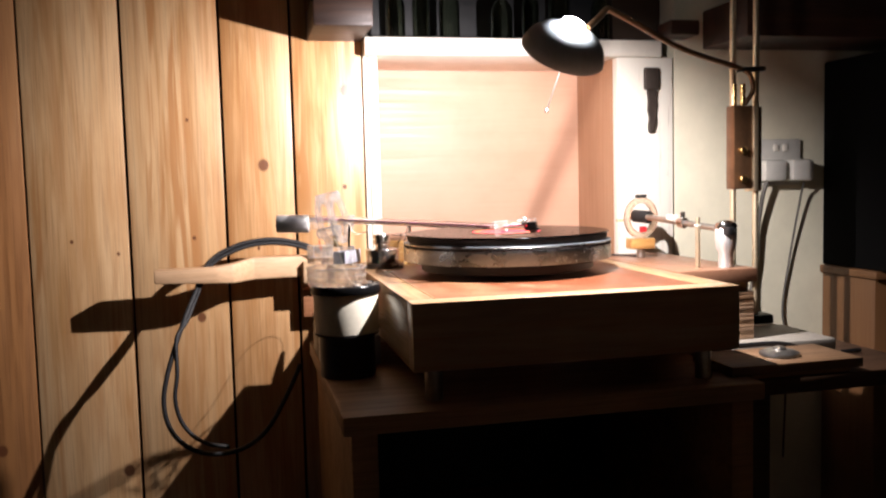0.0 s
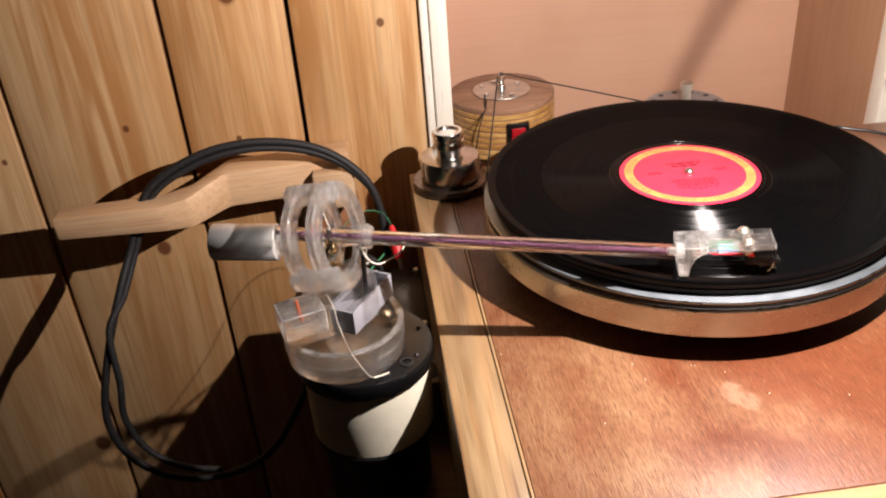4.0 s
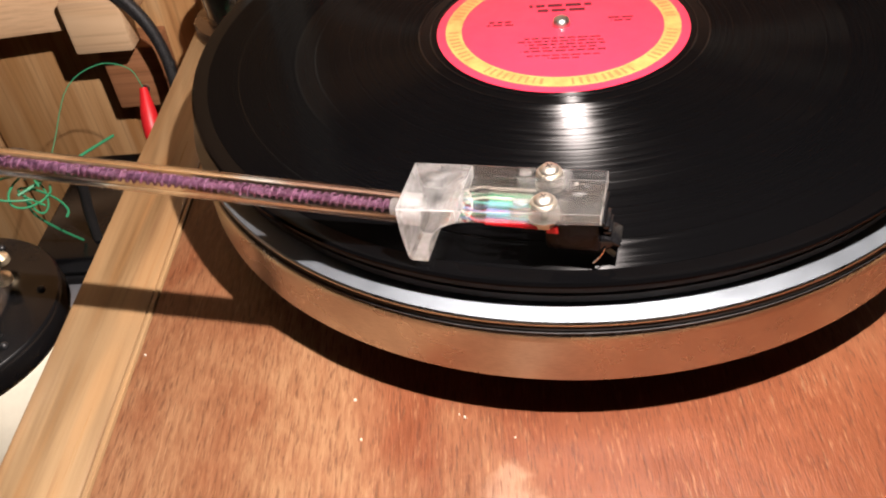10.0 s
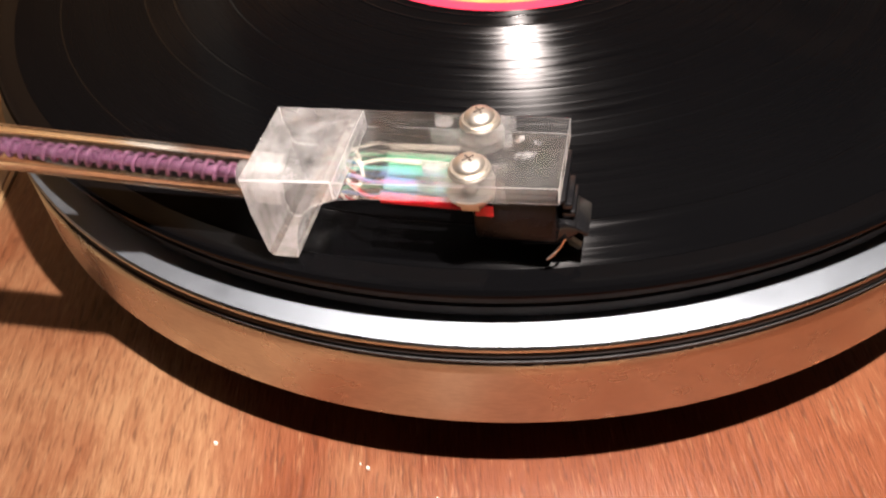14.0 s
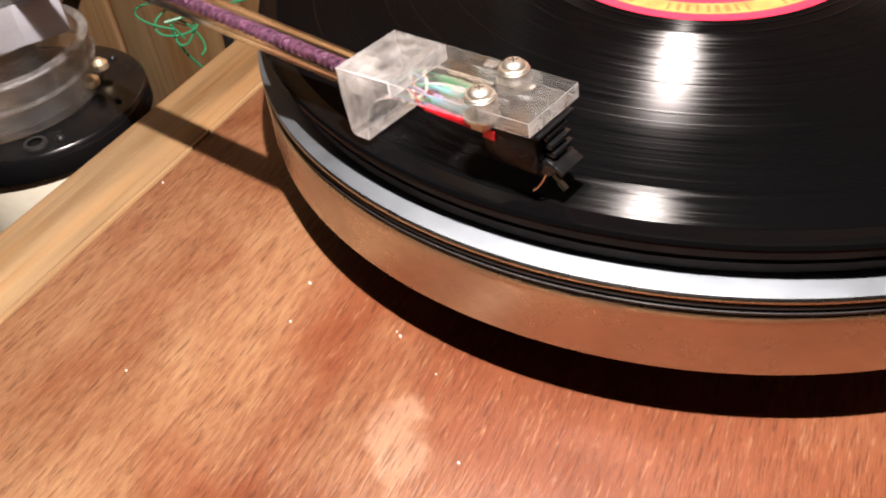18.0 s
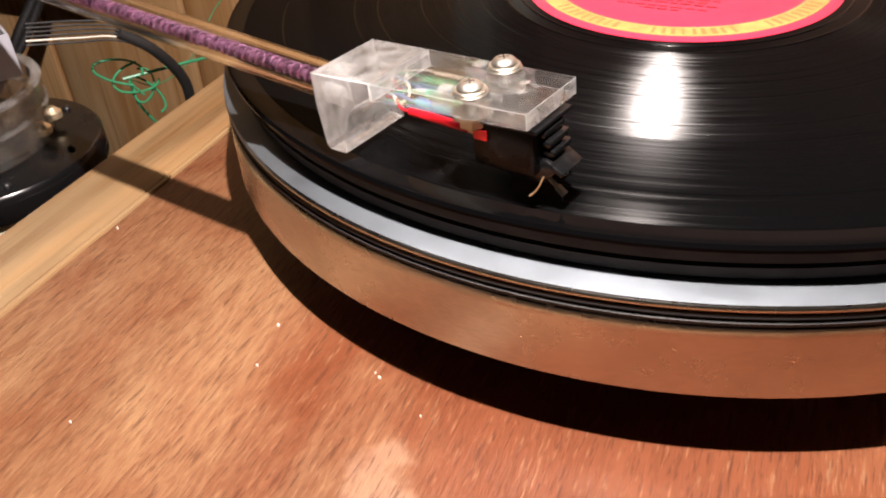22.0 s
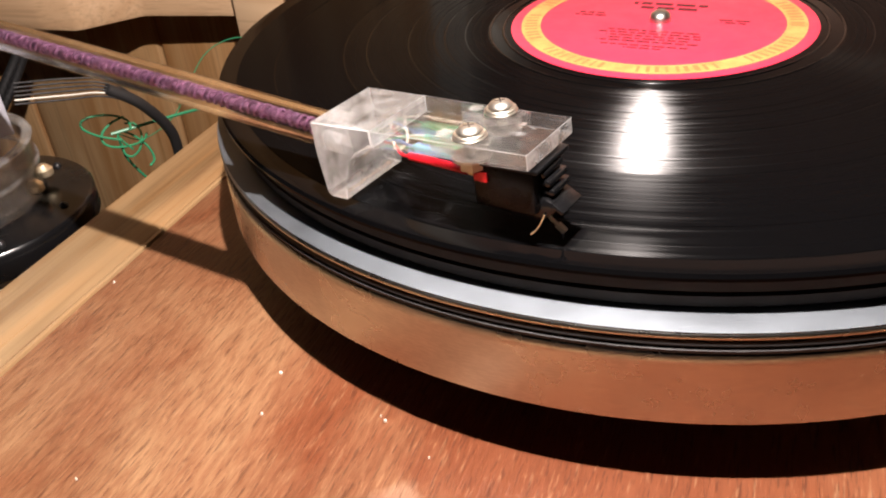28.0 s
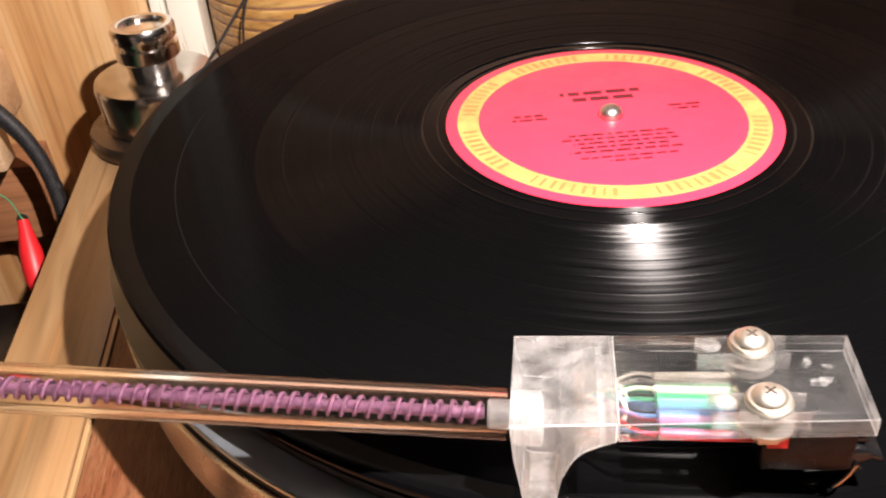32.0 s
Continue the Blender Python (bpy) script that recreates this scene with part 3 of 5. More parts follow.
def sweep(points, r, seg=8, bm=None, n=8, flat=1.0, taper=None):
    """A round cord along a smooth path."""
    bm = bm or bmesh.new()
    path = smooth_path(points, n)
    up, rings = Vector((0.13, 0.21, 0.97)), []
    for i, q in enumerate(path):
        t = (path[min(i + 1, len(path) - 1)] - path[max(i - 1, 0)]).normalized()
        s = t.cross(up)
        s = s.normalized() if s.length > 1e-4 else t.orthogonal().normalized()
        up = s.cross(t)
        rr = r * (taper(i / (len(path) - 1)) if taper else 1)
        rings.append([bm.verts.new(q + s * rr * math.cos(2 * math.pi * k / seg) + up * rr * flat * math.sin(2 * math.pi * k / seg)) for k in range(seg)])
    for a, b in zip(rings, rings[1:]):
        for k in range(seg):
            bm.faces.new((a[k], a[(k + 1) % seg], b[(k + 1) % seg], b[k]))
    bm.faces.new(rings[0][::-1])
    bm.faces.new(rings[-1])
    return bm


def prism(outline, y0, y1, bevel=0.0, bm=None):
    """An outline of (x, z) points drawn out from y0 to y1."""
    bm = bm or bmesh.new()
    a = [bm.verts.new((x, y0, z)) for x, z in outline]
    b = [bm.verts.new((x, y1, z)) for x, z in outline]
    n = len(outline)
    faces = [bm.faces.new(a), bm.faces.new(b[::-1])] + [bm.faces.new((a[k], b[k], b[(k + 1) % n], a[(k + 1) % n])) for k in range(n)]
    if bevel:
        edges = [e for e in bm.edges if e.verts[0] in set(a + b)]
        bmesh.ops.bevel(bm, geom=edges, offset=bevel, segments=2, affect="EDGES", profile=0.5)
    return bm


def shifted(bm, m):
    bmesh.ops.transform(bm, matrix=m, verts=bm.verts[:])
    return bm


def loft(sections, bm=None, bevel=0.0015):
    """A bar of rectangular section through (x, y, z, half depth, half height) stations along x."""
    bm = bm or bmesh.new()
    rings = []
    for x, y, z, d, h in sections:
        rings.append([bm.verts.new((x, y + sy * d, z + sz * h)) for sy, sz in ((-1, -1), (1, -1), (1, 1), (-1, 1))])
    for a, b in zip(rings, rings[1:]):
        for k in range(4):
            bm.faces.new((a[k], a[(k + 1) % 4], b[(k + 1) % 4], b[k]))
    bm.faces.new(rings[0][::-1])
    bm.faces.new(rings[-1])
    if bevel:
        bmesh.ops.bevel(bm, geom=bm.edges[:], offset=bevel, segments=2, affect="EDGES", profile=0.5)
    return bm


# ---- the room ----
floor_slab = tagged(part("floor", box(-2.0, 2.0, -2.6, 0.6, -0.1, 0.0, 0), ROOM), "dark floor of the room, hardly lit", "floor", kind="structure")
ceiling = tagged(part("ceiling", box(-2.0, 2.0, -2.6, 0.6, 2.3, 2.4, 0), CEILING), "dim ceiling over the room", "ceiling", kind="structure")
for name, b in (("wall_west", (-2.1, -2.0, -2.6, 0.6)), ("wall_east", (2.0, 2.1, -2.6, 0.6)), ("wall_south", (-2.1, 2.1, -2.7, -2.6))):
    tagged(part(name, box(b[0], b[1], b[2], b[3], 0, 2.3, 0), SOUTH if name == "wall_south" else ROOM), "dim plain wall in the unlit room", "wall", kind="structure")

# pine boarding left of the niche, butted boards with dark open joints
wall_left = thing("wall_north_left", (0, 0, 0), "wall of knotty varnished pine boards with dark joints", "wall", kind="structure")
part("backing", box(-2.0, -0.180, 0.246, 0.30, 0.0, 2.3, 0), GAP, wall_left, smooth=False)
seams = [-2.0, -1.78, -1.60, -1.44, -1.29, -1.145, -1.0, -0.862, -0.711, -0.561, -0.408, -0.296, -0.177]
for x0, x1 in zip(seams, seams[1:]):
    gap = 0.0024 + 0.0010 * math.sin(x1 * 91.0)
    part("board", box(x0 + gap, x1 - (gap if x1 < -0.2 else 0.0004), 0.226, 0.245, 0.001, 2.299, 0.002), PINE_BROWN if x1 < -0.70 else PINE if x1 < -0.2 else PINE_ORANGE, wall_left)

# white-painted niche frame and the cream wall right of it
wall_right = thing("wall_north_right", (0, 0, 0), "cream painted board wall beside the niche", "wall", kind="structure")
part("panel", box(0.384, 2.0, 0.205, 0.26, 0.001, 2.299, 0.002), CREAM_PAINT, wall_right, "cream painted wall panel")
part("backing", box(0.292, 2.0, 0.262, 0.30, 0.0, 2.3, 0), GAP, wall_right, smooth=False)
trim_right = tagged(part("trim_right", box(0.272, 0.379, 0.200, 0.222, 0.60, 1.3465, 0.002), OLD_PAINT), "broad white painted board beside the niche", "trim", kind="structure")
tagged(part("trim_bead", box(-0.177, -0.1695, 0.2200, 0.262, 0.60, 1.3465, 0.0015), OLD_PAINT), "thin white painted bead beside the niche", "trim", kind="structure")
trim_left = tagged(part("trim_left", box(-0.1685, -0.152, 0.2195, 0.262, 0.60, 1.3465, 0.002), OLD_PAINT), "narrow white painted strip beside the niche", "trim", kind="structure")
lintel = tagged(part("trim_lintel", box(-0.176, 0.356, 0.196, 0.40, 1.347, 1.376, 0.002), WHITE_PAINT), "white painted board over the niche", "trim", kind="structure")

niche = thing("niche", (0, 0, 0), "open niche lined with pale pink plywood", "niche", kind="structure")
part("back_panel", box(-0.20, 0.30, 0.390, 0.405, 0.60, 1.3465, 0), NICHE_PLY, niche)
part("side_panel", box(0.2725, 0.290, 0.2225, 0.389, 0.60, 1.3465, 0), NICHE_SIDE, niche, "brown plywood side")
part("side_panel", box(-0.180, -0.168, 0.264, 0.389, 0.60, 1.3465, 0), NICHE_PLY, niche)
part("floor_board", box(-0.166, 0.271, 0.182, 0.388, 0.880, 0.900, 0.001), NICHE_PLY, niche)
part("top_back", box(-0.40, 0.60, 0.41, 0.45, 0.5, 2.3, 0), ROOM, niche)

# ---- support under the record player ----
rack = thing("equipment_rack", (0.0, -0.05, 0.0), "dark wooden rack with an open black front under the record player", "rack")
part("top_board", box(-0.285, 0.235, -0.305, 0.18, 0.858, 0.880, 0.003), BROWN_WOOD, rack, "brown wooden top board")
part("side_panel", box(-0.275, -0.245, -0.295, 0.175, 0.0, 0.857, 0.002), BROWN_WOOD, rack)
part("side_panel", box(0.195, 0.225, -0.295, 0.175, 0.0, 0.857, 0.002), BROWN_WOOD, rack)
part("back_panel", box(-0.244, 0.194, 0.15, 0.17, 0.0, 0.857, 0), BLACK, rack)
part("shelf", box(-0.244, 0.194, -0.285, 0.149, 0.60, 0.618, 0.002), BROWN_WOOD, rack)
part("shelf", box(-0.244, 0.194, -0.285, 0.149, 0.30, 0.318, 0.002), BROWN_WOOD, rack)

# ---- record player: plinth ----
plinth = thing("turntable_plinth", (0.005, -0.06, 0.88), "wooden record player plinth, red plywood top framed in pale pine", "plinth")
XL, XR, YF, YB, ZT = -0.2015, 0.2072, -0.2923, 0.176, 1.0
part("top_panel", box(-0.1663, XR - 0.037, YF + 0.0325, YB - 0.028, 0.985, ZT - 0.0004, 0.0004), MAHOGANY, plinth, "reddish brown worn plywood top")
part("side_board", box(XL, -0.1692, YF + 0.0322, YB, 0.921, ZT, 0.0012), PINE_STRIP_Y, plinth, "pale pine edge board")
part("side_board", box(XR - 0.0362, XR, YF + 0.0322, YB, 0.921, ZT, 0.0012), PINE_STRIP_Y, plinth, "pale pine edge board")
part("front_board", box(XL, XR, YF, YF + 0.0318, 0.921, ZT, 0.0012), PINE_STRIP_X, plinth, "pale pine front board")
part("back_board", box(-0.1690, XR - 0.0368, YB - 0.0275, YB, 0.921, ZT - 0.0002, 0.0012), PINE_STRIP_X, plinth)
part("inlay_bead", box(-0.1686, -0.1669, YF + 0.033, YB - 0.0285, 0.99, ZT + 0.0002, 0.0003), PINE_STRIP_Y, plinth, "thin pale inlay line")
for fx in (XL + 0.03, XR - 0.03):
    for fy in (YF + 0.035, YB - 0.035):
        part("foot", lathe([(0, 0), (0.0095, 0), (0.0105, 0.002), (0.0105, 0.036), (0.0095, 0.0405), (0, 0.0405)], 24, (fx, fy, 0.8803)), STEEL, plinth, "steel foot")
for sx, sy, sr in ((-0.0833, -0.1394, 0.0008), (-0.0800, -0.1558, 0.0006), (-0.0460, -0.1490, 0.0007), (-0.0478, -0.1478, 0.0004), (-0.1637, -0.1133, 0.0006), (-0.0122, -0.1820, 0.0007), (0.0322, -0.1920, 0.0006), (-0.115, -0.19, 0.0005), (-0.0300, -0.1580, 0.0004)):
    part("paint_speck", lathe([(0, -0.0005), (sr * 0.65, -0.0005), (sr * 0.5, 0.0002), (0, 0.0003)], 8, (sx, sy, ZT)), WHITE_PAINT, plinth)

# ---- platter ----
platter = thing("platter", (0, 0, 1.0), "thick turned aluminium platter with a black belt groove", "platter")
# hub widened into a black disc that stands in for the shade below
part("sub_platter", lathe([(0, 0), (0.045, 0), (0.045, 0.004), (0.1260, 0.0055), (0.1275, 0.0065), (0.1275, 0.0195), (0.1260, 0.0205), (0, 0.0205)], 96, (0, 0, 0.9998)), BLACK, platter, "black hub disc, widened to darken the gap under the platter")
R = 0.1536
part("rim", lathe([(R - 0.006, 0.0206), (R - 0.0012, 0.0203), (R, 0.0210), (R, 0.0218), (R, 0.0376), (R, 0.0388), (R - 0.0005, 0.0402), (R - 0.0024, 0.0404), (R - 0.0024, 0.0444), (R - 0.0006, 0.0446), (R, 0.0450), (R, 0.0458), (R - 0.0004, 0.0463), (0.1480, 0.0478), (0.03, 0.0478)], 192, (0, 0, 1.0)), ALU, platter)
part("underside", lathe([(0.0325, 0.0206), (R - 0.0062, 0.0206), (R - 0.0062, 0.0240), (0.0325, 0.0240)], 96, (0, 0, 1.0)), BLACK, platter, "dull black underside")
part("top_ring", lathe([(0.1470, 0.04815), (R - 0.0006, 0.0465), (R - 0.0002, 0.0467), (0.1472, 0.0485)], 192, (0, 0, 1.0)), ALU_BRIGHT, platter, "bright sloping top edge")
part("belt", lathe([(R - 0.0022, 0.0406), (R - 0.0004, 0.0409), (R - 0.0002, 0.0418), (R - 0.0009, 0.0423), (R - 0.0009, 0.0428), (R - 0.0002, 0.0432), (R - 0.0004, 0.0440), (R - 0.0022, 0.0442)], 192, (0, 0, 1.0)), RUBBER, platter, "black rubber ring in the groove")
part("mat", lathe([(0.004, 0.0480), (0.1465, 0.0485), (0.1475, 0.0490), (0.1480, 0.0520), (0.1470, 0.0524), (0.1470, 0.0530), (0.1482, 0.0534), (0.1482, 0.0562), (0.1475, 0.0567), (0.004, 0.0567)], 128, (0, 0, 1.0)), RUBBER, platter, "black platter mat")
part("spindle", lathe([(0, 0.051), (0.0035, 0.051), (0.0036, 0.0604), (0.0031, 0.0620), (0.0018, 0.0629), (0, 0.0632)], 24, (0, 0, 1.0)), STEEL, platter, "polished steel spindle")

# ---- the record ----
record = thing("vinyl_record", (0, 0, 1.0568), "black long-playing record with a red and yellow label", "record")
ZR = 1.0592
groove_zones = ((0.0590, 0.0668), (0.0673, 0.0740), (0.0745, 0.0778), (0.0782, 0.0865), (0.0870, 0.1010), (0.1015, 0.1088), (0.1092, 0.1320), (0.1324, 0.1446))
part("disc", lathe([(0.0037, -0.0022), (0.1500, -0.0022), (0.1507, -0.0016), (0.1508, -0.0008), (0.1502, 0.0001), (0.1478, 0.0001), (0.1462, -0.0002), (0.0530, -0.0002), (0.0522, 0.0), (0.0037, 0.0)], 256, (0, 0, ZR)), VINYL_SMOOTH, record, "smooth black vinyl disc with a raised edge")
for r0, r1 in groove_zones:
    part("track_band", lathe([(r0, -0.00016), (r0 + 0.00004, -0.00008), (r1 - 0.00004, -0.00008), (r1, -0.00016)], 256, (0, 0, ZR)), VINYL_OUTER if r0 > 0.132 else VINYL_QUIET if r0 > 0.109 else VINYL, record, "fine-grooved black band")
for rr in (0.0537, 0.0584):
    part("ridge", lathe([(rr - 0.0004, -0.0002), (rr - 0.0003, 0.00002), (rr - 0.00015, 0.00014), (rr, 0.00018), (rr + 0.00015, 0.00014), (rr + 0.0003, 0.00002), (rr + 0.0004, -0.0002)], 256, (0, 0, ZR)), VINYL_RIDGE, record, "smooth raised line between the tracks")
label = part("paper_label", lathe([(0.0037, 0.0), (0.0037, 0.00025), (0.0505, 0.00025), (0.0510, 0.0001), (0.0510, 0.0)], 128, (0, 0, ZR)), LABEL_RED, record, "pink-red paper label")
part("ring_band", lathe([(0.0408, 0.00027), (0.0408, 0.00036), (0.0474, 0.00036), (0.0474, 0.00027)], 128, (0, 0, ZR)), LABEL_GOLD, label, "yellow printed ring")
INK_TURN = pose(0, 0, 0, 0, 0, 176)
for k, (x, y, w, h) in enumerate(((0.0, 0.0125, 0.020, 0.0024), (0.0, 0.0168, 0.026, 0.0024), (-0.024, 0.004, 0.010, 0.0012), (-0.024, 0.0015, 0.008, 0.0012), (0.025, 0.004, 0.009, 0.0014), (0.025, 0.0015, 0.011, 0.0012), (0.0, -0.011, 0.030, 0.0011), (0.001, -0.0135, 0.034, 0.0011), (-0.001, -0.016, 0.031, 0.0011), (0.0, -0.0185, 0.026, 0.0011), (0.0, -0.021, 0.033, 0.0011), (0.0, -0.0245, 0.028, 0.0009), (0.0, -0.0268, 0.012, 0.0009))):
    rng = random.Random(k)
    bars, at = bmesh.new(), -w / 2
    while at < w / 2:
        n = rng.uniform(0.0018, 0.0052) * (h / 0.0014) ** 0.6
        box(x + at, x + min(at + n, w / 2), -y - h / 2, -y + h / 2, 0.00027, 0.00034, 0, bars)
        at += n + 0.0007 + h * 0.25
    part("print_bar", shifted(bars, Matrix.Translation((0, 0, ZR)) @ INK_TURN), LABEL_INK, label, smooth=False)
marks = bmesh.new()
for k in range(96):
    rng = random.Random(100 + k)
    if k % 12 < 9:
        one = box(0.0420, 0.0462, -0.00028 * rng.uniform(1, 3), 0.00028 * rng.uniform(1, 3), 0.00037, 0.00041, 0)
        shifted(one, Matrix.Translation((0, 0, ZR)) @ pose(0, 0, 0, 0, 0, k * 3.75))
        tmp = bpy.data.meshes.new("tmp")
        one.to_mesh(tmp)
        one.free()
        marks.from_mesh(tmp)
        bpy.data.meshes.remove(tmp)
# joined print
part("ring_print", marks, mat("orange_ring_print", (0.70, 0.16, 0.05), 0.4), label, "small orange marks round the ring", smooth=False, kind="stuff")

# ---- tonearm ----
HS = Matrix.Translation((-0.0589, -0.1382, 1.0807)) @ pose(0, 0, 0, 0, -3.4, -13.8)
TUBE_A = Vector((-0.0580, -0.1295, 1.0743))
COLLAR = Vector((-0.2420, -0.0925, 1.0872))
ARM = (COLLAR - TUBE_A).normalized()
PIVOT = COLLAR + ARM * 0.0205
TUBE_B = PIVOT + ARM * 0.036
WEIGHT_STEEL = grimy("mirror_bright_steel", (0.86, 0.85, 0.83), 0.34, 0.72, 120, 0.10)
tonearm = thing("tonearm", tuple(PIVOT), "clear acrylic tube tonearm with an acrylic headshell, resting on the record", "tonearm")


def hs(bm):
    return shifted(bm, HS)


def tapered(bm):
    """Narrows the headshell towards its front."""
    for v in bm.verts:
        n = v.co.x / 0.056
        v.co.y = 0.0013 * n + v.co.y * (1 - 0.123 * n)
    return hs(bm)


def hs_prism(outline, y0, y1, bevel=0.0):
    return tapered(prism(outline, y0, y1, bevel))


headshell = part("headshell", hs_prism([(0.0168, 0), (0.0560, 0), (0.0560, -0.0037), (0.0230, -0.0037), (0.0190, -0.0039), (0.0168, -0.0042)], 0.0, 0.0219, 0.00018), PLATE_CLEAR, tonearm, "clear acrylic headshell plate", smooth=False)
HS_BACK = HS.to_3x3().transposed()
second(headshell, EDGE, lambda n: max(abs(c) for c in HS_BACK @ n) < 0.97 and abs(n.z) < 0.9)
headshell.data.materials.append(SAWN_END)
for p in headshell.data.polygons:
    if abs((HS_BACK @ p.normal).x) > 0.97:
        p.material_index = 2
block_end = part("block", hs_prism([(-0.0006, 0), (0.0166, 0), (0.0166, -0.0043), (0.0138, -0.0050), (0.0114, -0.0062), (0.0096, -0.0080), (0.0083, -0.0103), (0.0074, -0.0130), (0.0068, -0.0160), (0.0062, -0.0192), (0.0014, -0.0190), (0.0004, -0.0180), (-0.0004, -0.0080)], 0.0, 0.0219, 0.00025), FROST, headshell, "clear sawn acrylic end block", smooth=False)
block_end.data.materials.append(EDGE)
block_end.data.materials.append(SAWN_END)
for p in block_end.data.polygons:
    n = HS_BACK @ p.normal
    if p.area < 0.0219 * 0.0009 and max(abs(c) for c in n) < 0.93 and abs(n.y) > 0.3:
        p.material_index = 1
    elif n.x < -0.9 or n.z < -0.95:
        p.material_index = 2
part("glue_line", hs_prism([(0.01665, -0.0001), (0.01678, -0.0001), (0.01678, -0.0040), (0.01665, -0.0040)], 0.0006, 0.0213), MILKY, headshell, "thin glue line", smooth=False)
for sx, sy in ((0.0404, 0.0050), (0.0399, 0.0184)):
    screw = part("screw", hs(lathe([(0, -0.0078), (0.0012, -0.0078), (0.0012, 0.0013), (0.0024, 0.0013), (0.0028, 0.0015), (0.0027, 0.0018), (0.0021, 0.0024), (0.0013, 0.0027), (0, 0.0028)], 28, (sx, sy, 0))), SCREW, headshell, "pale nickel screw head")
    for turn in (40, 130):
        part("slot", hs(shifted(box(-0.0011, 0.0011, -0.00018, 0.00018, 0.0024, 0.00284, 0), Matrix.Translation((sx, sy, 0)) @ pose(0, 0, 0, 0, 0, turn))), IRON, screw, "dark cross slot", smooth=False)
    part("washer", hs(lathe([(0.0014, 0.0001), (0.0036, 0.0001), (0.0038, 0.0003), (0.0036, 0.0006), (0.0030, 0.00065), (0.0034, 0.0008), (0.0035, 0.0010), (0.0033, 0.0012), (0.0014, 0.0012)], 28, (sx, sy, 0))), SCREW, screw)
    part("lower_washer", hs(lathe([(0.0014, -0.0046), (0.0043, -0.0046), (0.0043, -0.0039), (0.0014, -0.0039)], 28, (sx, sy, 0))), STEEL, screw)
    part("nut", hs(lathe([(0.0013, -0.0072), (0.0027, -0.0072), (0.0030, -0.0069), (0.0030, -0.0050), (0.0027, -0.0047), (0.0013, -0.0047)], 6, (sx, sy, 0))), STEEL, screw)
    for off in (-0.0021, 0.0021):
        part("slot_wall", hs(box(sx - 0.0090, sx + 0.0062, sy + off - 0.00012, sy + off + 0.00012, -0.0036, -0.0001, 0)), MILKY, headshell, "milky sawn slot wall", smooth=False)
    part("slot_edge", hs(lathe([(0.0, 0.00004), (0.0017, 0.00004), (0.0017, 0.00012), (0.0, 0.00012)], 20, (sx - 0.0066, sy, 0))), MILKY, headshell, "milky round slot end")
for sx, sy, sr, turn in ((0.0490, 0.0095, 0.0019, 20), (0.0478, 0.0138, 0.0013, 70), (0.0512, 0.0130, 0.0011, 5)):
    flake = bmesh.new()
    rim = [flake.verts.new((sr * math.cos(k * 0.7) * (1 + 0.35 * math.sin(k * 2.3 + turn)), 0.55 * sr * math.sin(k * 0.7) * (1 + 0.3 * math.cos(k * 1.7)), 0.00006)) for k in range(9)]
    flake.faces.new(rim)
    part("scuff", hs(shifted(flake, Matrix.Translation((sx, sy, 0)) @ pose(0, 0, 0, 0, 0, turn))), SCUFF, headshell, "faint milky scuff on the plate")
cartridge = part("cartridge", hs(box(0.0400, 0.0550, 0.0045, 0.0170, -0.0160, -0.0042, 0.0009)), SATIN_BLACK, tonearm, "black pickup cartridge")
part("mount_plate", hs(box(0.0370, 0.0566, 0.0038, 0.0176, -0.0058, -0.0048, 0.0003)), SATIN_BLACK, cartridge)
part("stylus_holder", hs(prism([(0.0470, -0.0162), (0.0560, -0.0125), (0.0582, -0.0133), (0.0586, -0.0152), (0.0552, -0.0182), (0.0480, -0.0190)], 0.0065, 0.0150, 0.0006)), BLACK_GLOSS, cartridge)
for k, (x0, x1) in enumerate(((0.0552, 0.0566), (0.0554, 0.0575), (0.0553, 0.0580))):
    part("front_rib", hs(box(x0, x1, 0.0066 + 0.0004 * k, 0.0150, -0.0078 - 0.0022 * k, -0.0062 - 0.0022 * k, 0.0005)), BLACK_GLOSS, cartridge)
part("finger_tab", hs(shifted(box(-0.0010, 0.0026, -0.0042, 0.0042, -0.0006, 0.0006, 0.0004), Matrix.Translation((0.0580, 0.0108, -0.0142)) @ pose(0, 0, 0, 0, 32, 0))), BLACK_GLOSS, cartridge)
part("colour_mark", hs(box(0.0408, 0.0440, 0.0040, 0.00445, -0.0096, -0.0074, 0)), RED_PLASTIC, cartridge, "small red mark")
part("cantilever", hs(rod((0.0535, 0.0105, -0.0180), (0.0572, 0.0105, -0.0212), 0.00042, 8)), WHITE_PAINT, cartridge)
part("tip_mount", hs(shifted(box(-0.0012, 0.0012, -0.0007, 0.0007, -0.0005, 0.0005, 0.0001), Matrix.Translation((0.0575, 0.0105, -0.0213)) @ pose(0, 0, 0, 0, 40, 0))), WHITE_PAINT, cartridge, "pale stylus mount")
part("stylus_tip", hs(lathe([(0, -0.0030), (0.0002, -0.0020), (0.0005, 0), (0, 0.0002)], 8, (0.0577, 0.0105, -0.0216))), CHROME, cartridge)
part("wire_guard", hs(sweep([(0.0562, 0.0062, -0.0160), (0.0552, 0.0060, -0.0182), (0.0540, 0.0058, -0.0200), (0.0528, 0.0056, -0.0212)], 0.00028, 6)), CHROME, cartridge)
